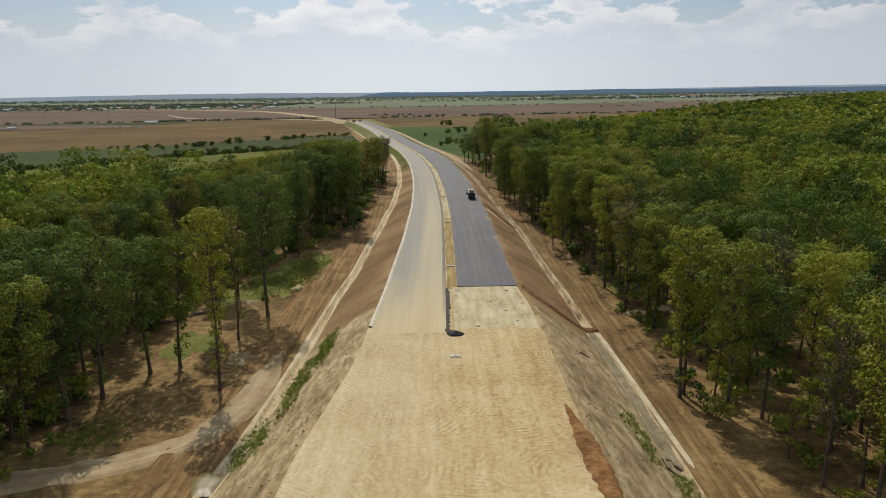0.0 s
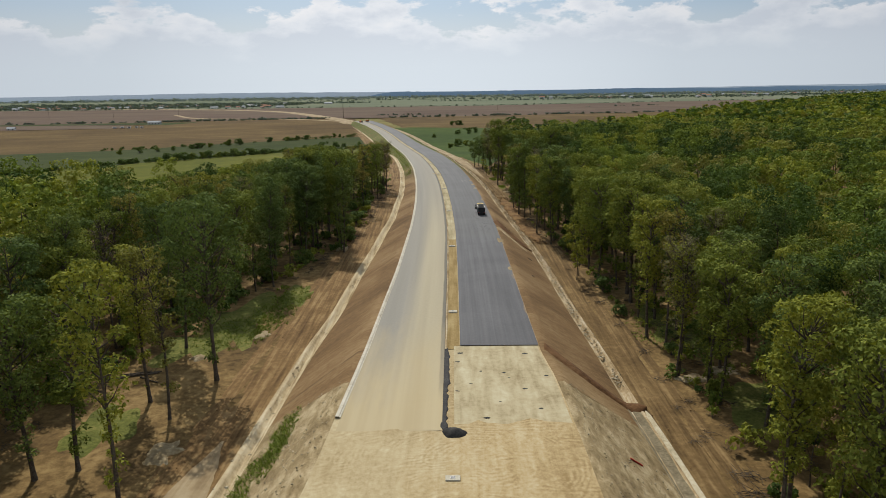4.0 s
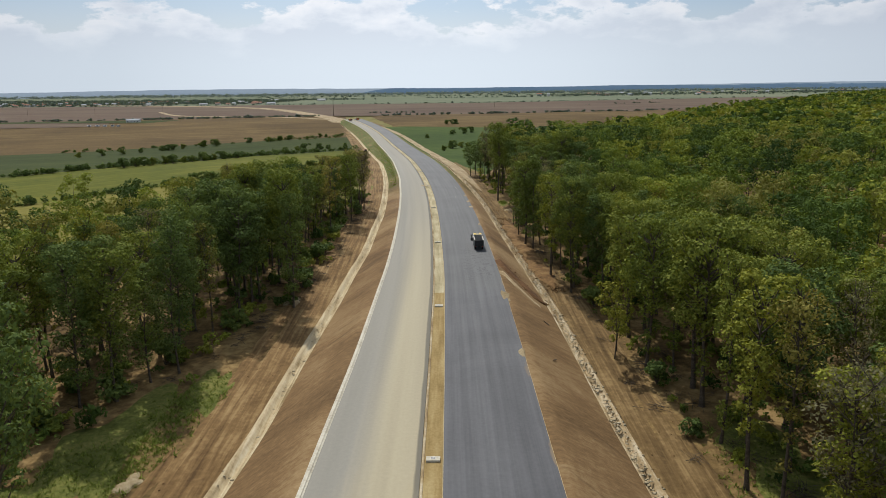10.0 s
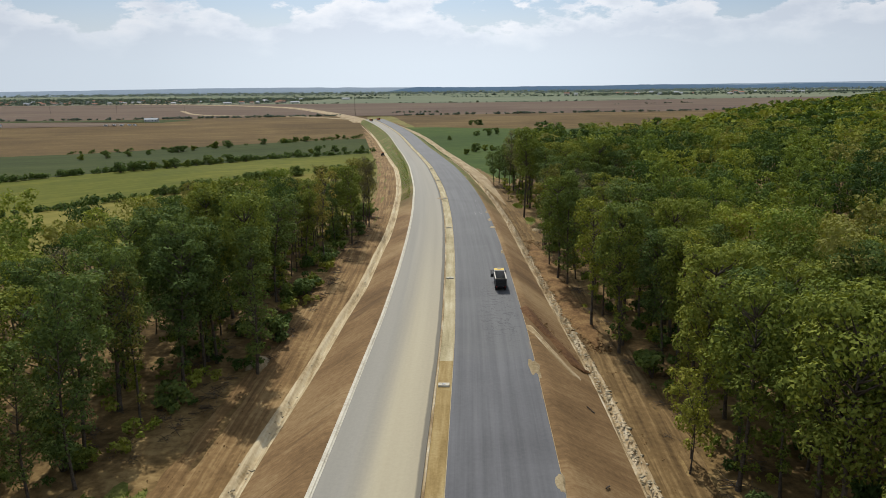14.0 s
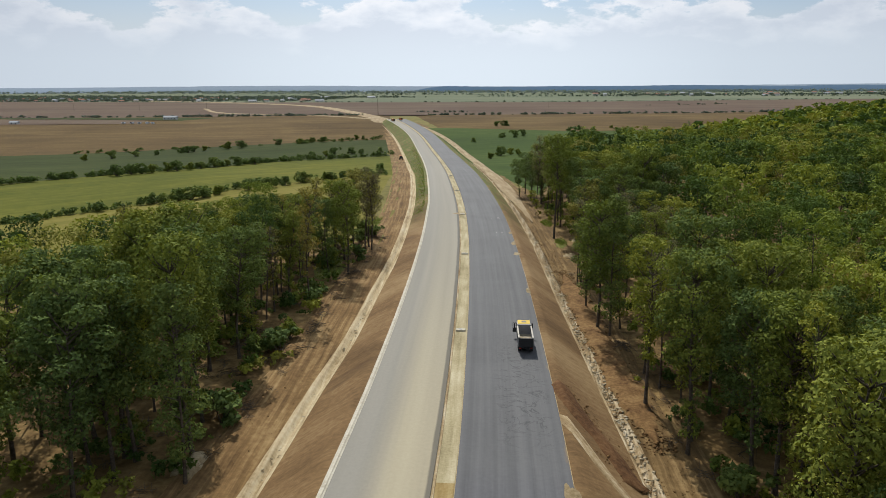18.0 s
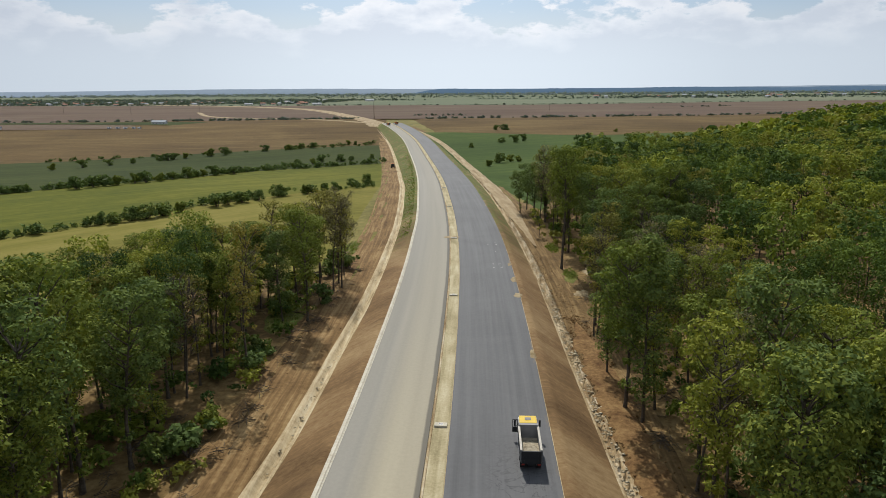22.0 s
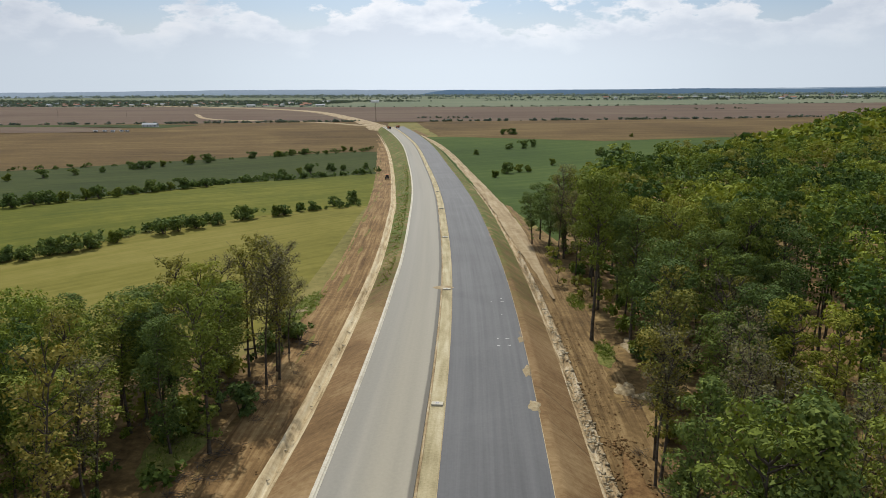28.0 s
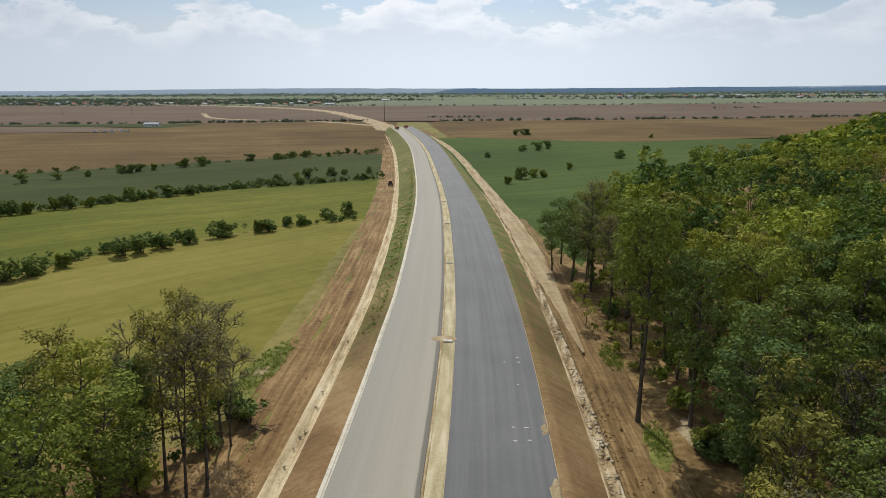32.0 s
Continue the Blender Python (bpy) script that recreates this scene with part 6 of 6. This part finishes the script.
# ---- village and far buildings ----
M["wall_white"] = paint("wall_white", (0.52, 0.51, 0.48), 0.9)
M["wall_cream"] = paint("wall_cream", (0.60, 0.52, 0.40), 0.9)
M["roof_tile"] = paint("roof_tile", (0.30, 0.14, 0.09), 0.9)
M["roof_tin"] = paint("roof_tin", (0.30, 0.32, 0.34), 0.7)
M["window"] = paint("window", (0.05, 0.06, 0.07), 0.2)


def house(x, y, w, d, h, turn, wall, roof, label, name="house", cat="house"):
    root = new(name)
    root.matrix_world = pose(x, y, field_f(x, y) - 0.2, 0, 0, turn)
    tagged(root, label, cat, "village houses" if name == "house" else "")
    wl_ = part("wall", boxes((-w / 2, w / 2, -d / 2, d / 2, 0, h)), wall, root)
    bm = bmesh.new()
    o, r = 0.5, h + d * 0.32
    v = [bm.verts.new(p) for p in ((-w / 2 - o, -d / 2 - o, h), (w / 2 + o, -d / 2 - o, h), (w / 2 + o, d / 2 + o, h), (-w / 2 - o, d / 2 + o, h), (-w / 2 - o, 0, r), (w / 2 + o, 0, r))]
    for q in ((0, 1, 5, 4), (2, 3, 4, 5), (0, 4, 3), (1, 2, 5), (3, 2, 1, 0)):
        bm.faces.new([v[i] for i in q])
    part("roof", bm, roof, root)
    n = max(2, int(w / 4))
    for k in range(n):
        cx = -w / 2 + (k + 0.5) * w / n
        part("window", boxes((cx - 0.6, cx + 0.6, -d / 2 - 0.03, -d / 2 + 0.02, 1.0, 2.2)), M["window"], wl_)
    return root


for k in range(130):
    x, y = rng.uniform(-1800, -500), rng.uniform(2020, 2420)
    x -= (y - 2020) * 0.3
    if abs(x + 740) < 60:
        continue
    house(x, y, rng.uniform(8, 15), rng.uniform(7, 9), rng.uniform(3, 5.5), rng.uniform(-25, 25), [M["wall_white"], M["wall_cream"]][int(rng.random() < 0.3)], [M["roof_tile"], M["roof_tin"]][int(rng.random() < 0.5)],
          "far village house with a pitched roof among trees")
for k in range(34):
    x = rng.uniform(350, 2300)
    house(x, rng.uniform(2700, 3200) + 0.1 * x, rng.uniform(10, 22), rng.uniform(8, 12), rng.uniform(4, 8), rng.uniform(-25, 25), M["wall_white"], [M["roof_tile"], M["roof_tin"]][int(rng.random() < 0.6)], "far pale house on the plain's edge")
for x, y, w, d, h, tn in [(-416, 992, 17, 6, 3.2, 4), (-500, 2035, 24, 8, 3.5, 2), (-610, 2520, 30, 12, 4, 6), (-455, 2560, 28, 10, 4, 0), (-690, 2030, 22, 8, 3.5, 5), (-560, 900, 9, 5, 2.4, 8)]:
    house(x, y, w, d, h, tn, M["wall_white"], M["roof_tin"], "long pale farm shed with a metal roof", "farm_shed", "shed")
for x, y in [(-430, 905), (-422, 909), (-412, 907), (-405, 912), (-397, 909)]:
    house(x, y, 3.2, 2.4, 1.5, rng.uniform(-20, 20), M["wall_white"], M["roof_tin"], "small pale hut in the fields", "field_hut", "hut")
fv = [[shrub_parts(840 + k, 4.6, 7.0, 16, 2.2)] for k in range(4)]
vil = [(rng.uniform(-2100, -520), rng.uniform(2050, 2650), rng.uniform(0.6, 1.3)) for _ in range(3000)]
for line, n, sp in ((((-2800, 2900), (-300, 2650)), 900, 40), (((-900, 3300), (900, 3150)), 220, 4), (((500, 3000), (2900, 3250)), 1300, 60), (((-100, 2800), (1400, 2750)), 190, 2)):
    vil += list(along(line, n, sp))
joined("tree_belt", vil, fv, [M["hazed_wood"]], "far tree belts and gardens round the villages", "tree belt", lift=field_f, scale=(0.6, 1.05))
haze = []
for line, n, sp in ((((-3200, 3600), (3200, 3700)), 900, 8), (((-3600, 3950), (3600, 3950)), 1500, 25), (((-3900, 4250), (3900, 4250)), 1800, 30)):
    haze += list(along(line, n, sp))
joined("tree_belt", haze, fv, [M["hazed_belt"]], "woods along the horizon, blue haze in their leaf colour", "tree belt", lift=field_f, scale=(0.9, 1.5))
for x, y, h in [(-174.8, 1141, 24), (-640, 1330, 13), (-520, 1340, 13), (-760, 1325, 13), (95, 1500, 13)]:
    root = new("utility_pole")
    root.matrix_world = pose(x, y, field_f(x, y))
    tagged(root, "tall dark utility mast in the open fields" if h > 20 else "wooden utility pole in the open fields", "pole")
    bm = bmesh.new()
    rod(bm, (0, 0, -0.3), (0, 0, h), 0.45 if h > 20 else 0.2, 8, 0.2 if h > 20 else 0.12)
    part("shaft", bm, M["bark"], root)
    part("crossarm", boxes((-1.2, 1.2, -0.08, 0.08, h - 1.0, h - 0.84)), M["bark"], root)

# ---- far hills ----
def hills(name, r, zs, mat, label, a0=-75, a1=75, seed=0.3, fade=99):
    verts, faces, n = [], [], 260
    for k in range(n):
        a = radians(a0 + (a1 - a0) * k / (n - 1))
        x, y = r * math.sin(a), r * math.cos(a)
        top = zs * math.sin(math.pi * min(1, max(0, k / (n - 1)) * fade, (1 - k / (n - 1)) * fade, 0.5)) * (0.80 + 0.35 * (0.5 + 0.5 * noise.noise((k * 0.03, r * 0.01, seed))) + 0.05 * noise.noise((k * 0.45, 1.0, r * 0.01)))
        verts += [(x, y, 5), (x * 1.02, y * 1.02, top), (x * 1.05, y * 1.05, -8)]
    for k in range(n - 1):
        a = 3 * k
        faces += [(a, a + 3, a + 4, a + 1), (a + 1, a + 4, a + 5, a + 2)]
    obj(name, verts, faces, mat, kind="structure", label=label, category="hills", smooth=True)


# both ridges carry the haze of distance in their blue base colours
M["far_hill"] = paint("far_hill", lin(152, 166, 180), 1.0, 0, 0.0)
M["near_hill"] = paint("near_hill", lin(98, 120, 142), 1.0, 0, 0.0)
hills("backdrop", 4680, 47, M["far_hill"], "long low ridge on the horizon, haze in its blue-grey colour")
hills("backdrop", 4580, 43, M["near_hill"], "wooded ridge before the horizon, haze in its dark blue colour", -8, 40, 2.1, 6)
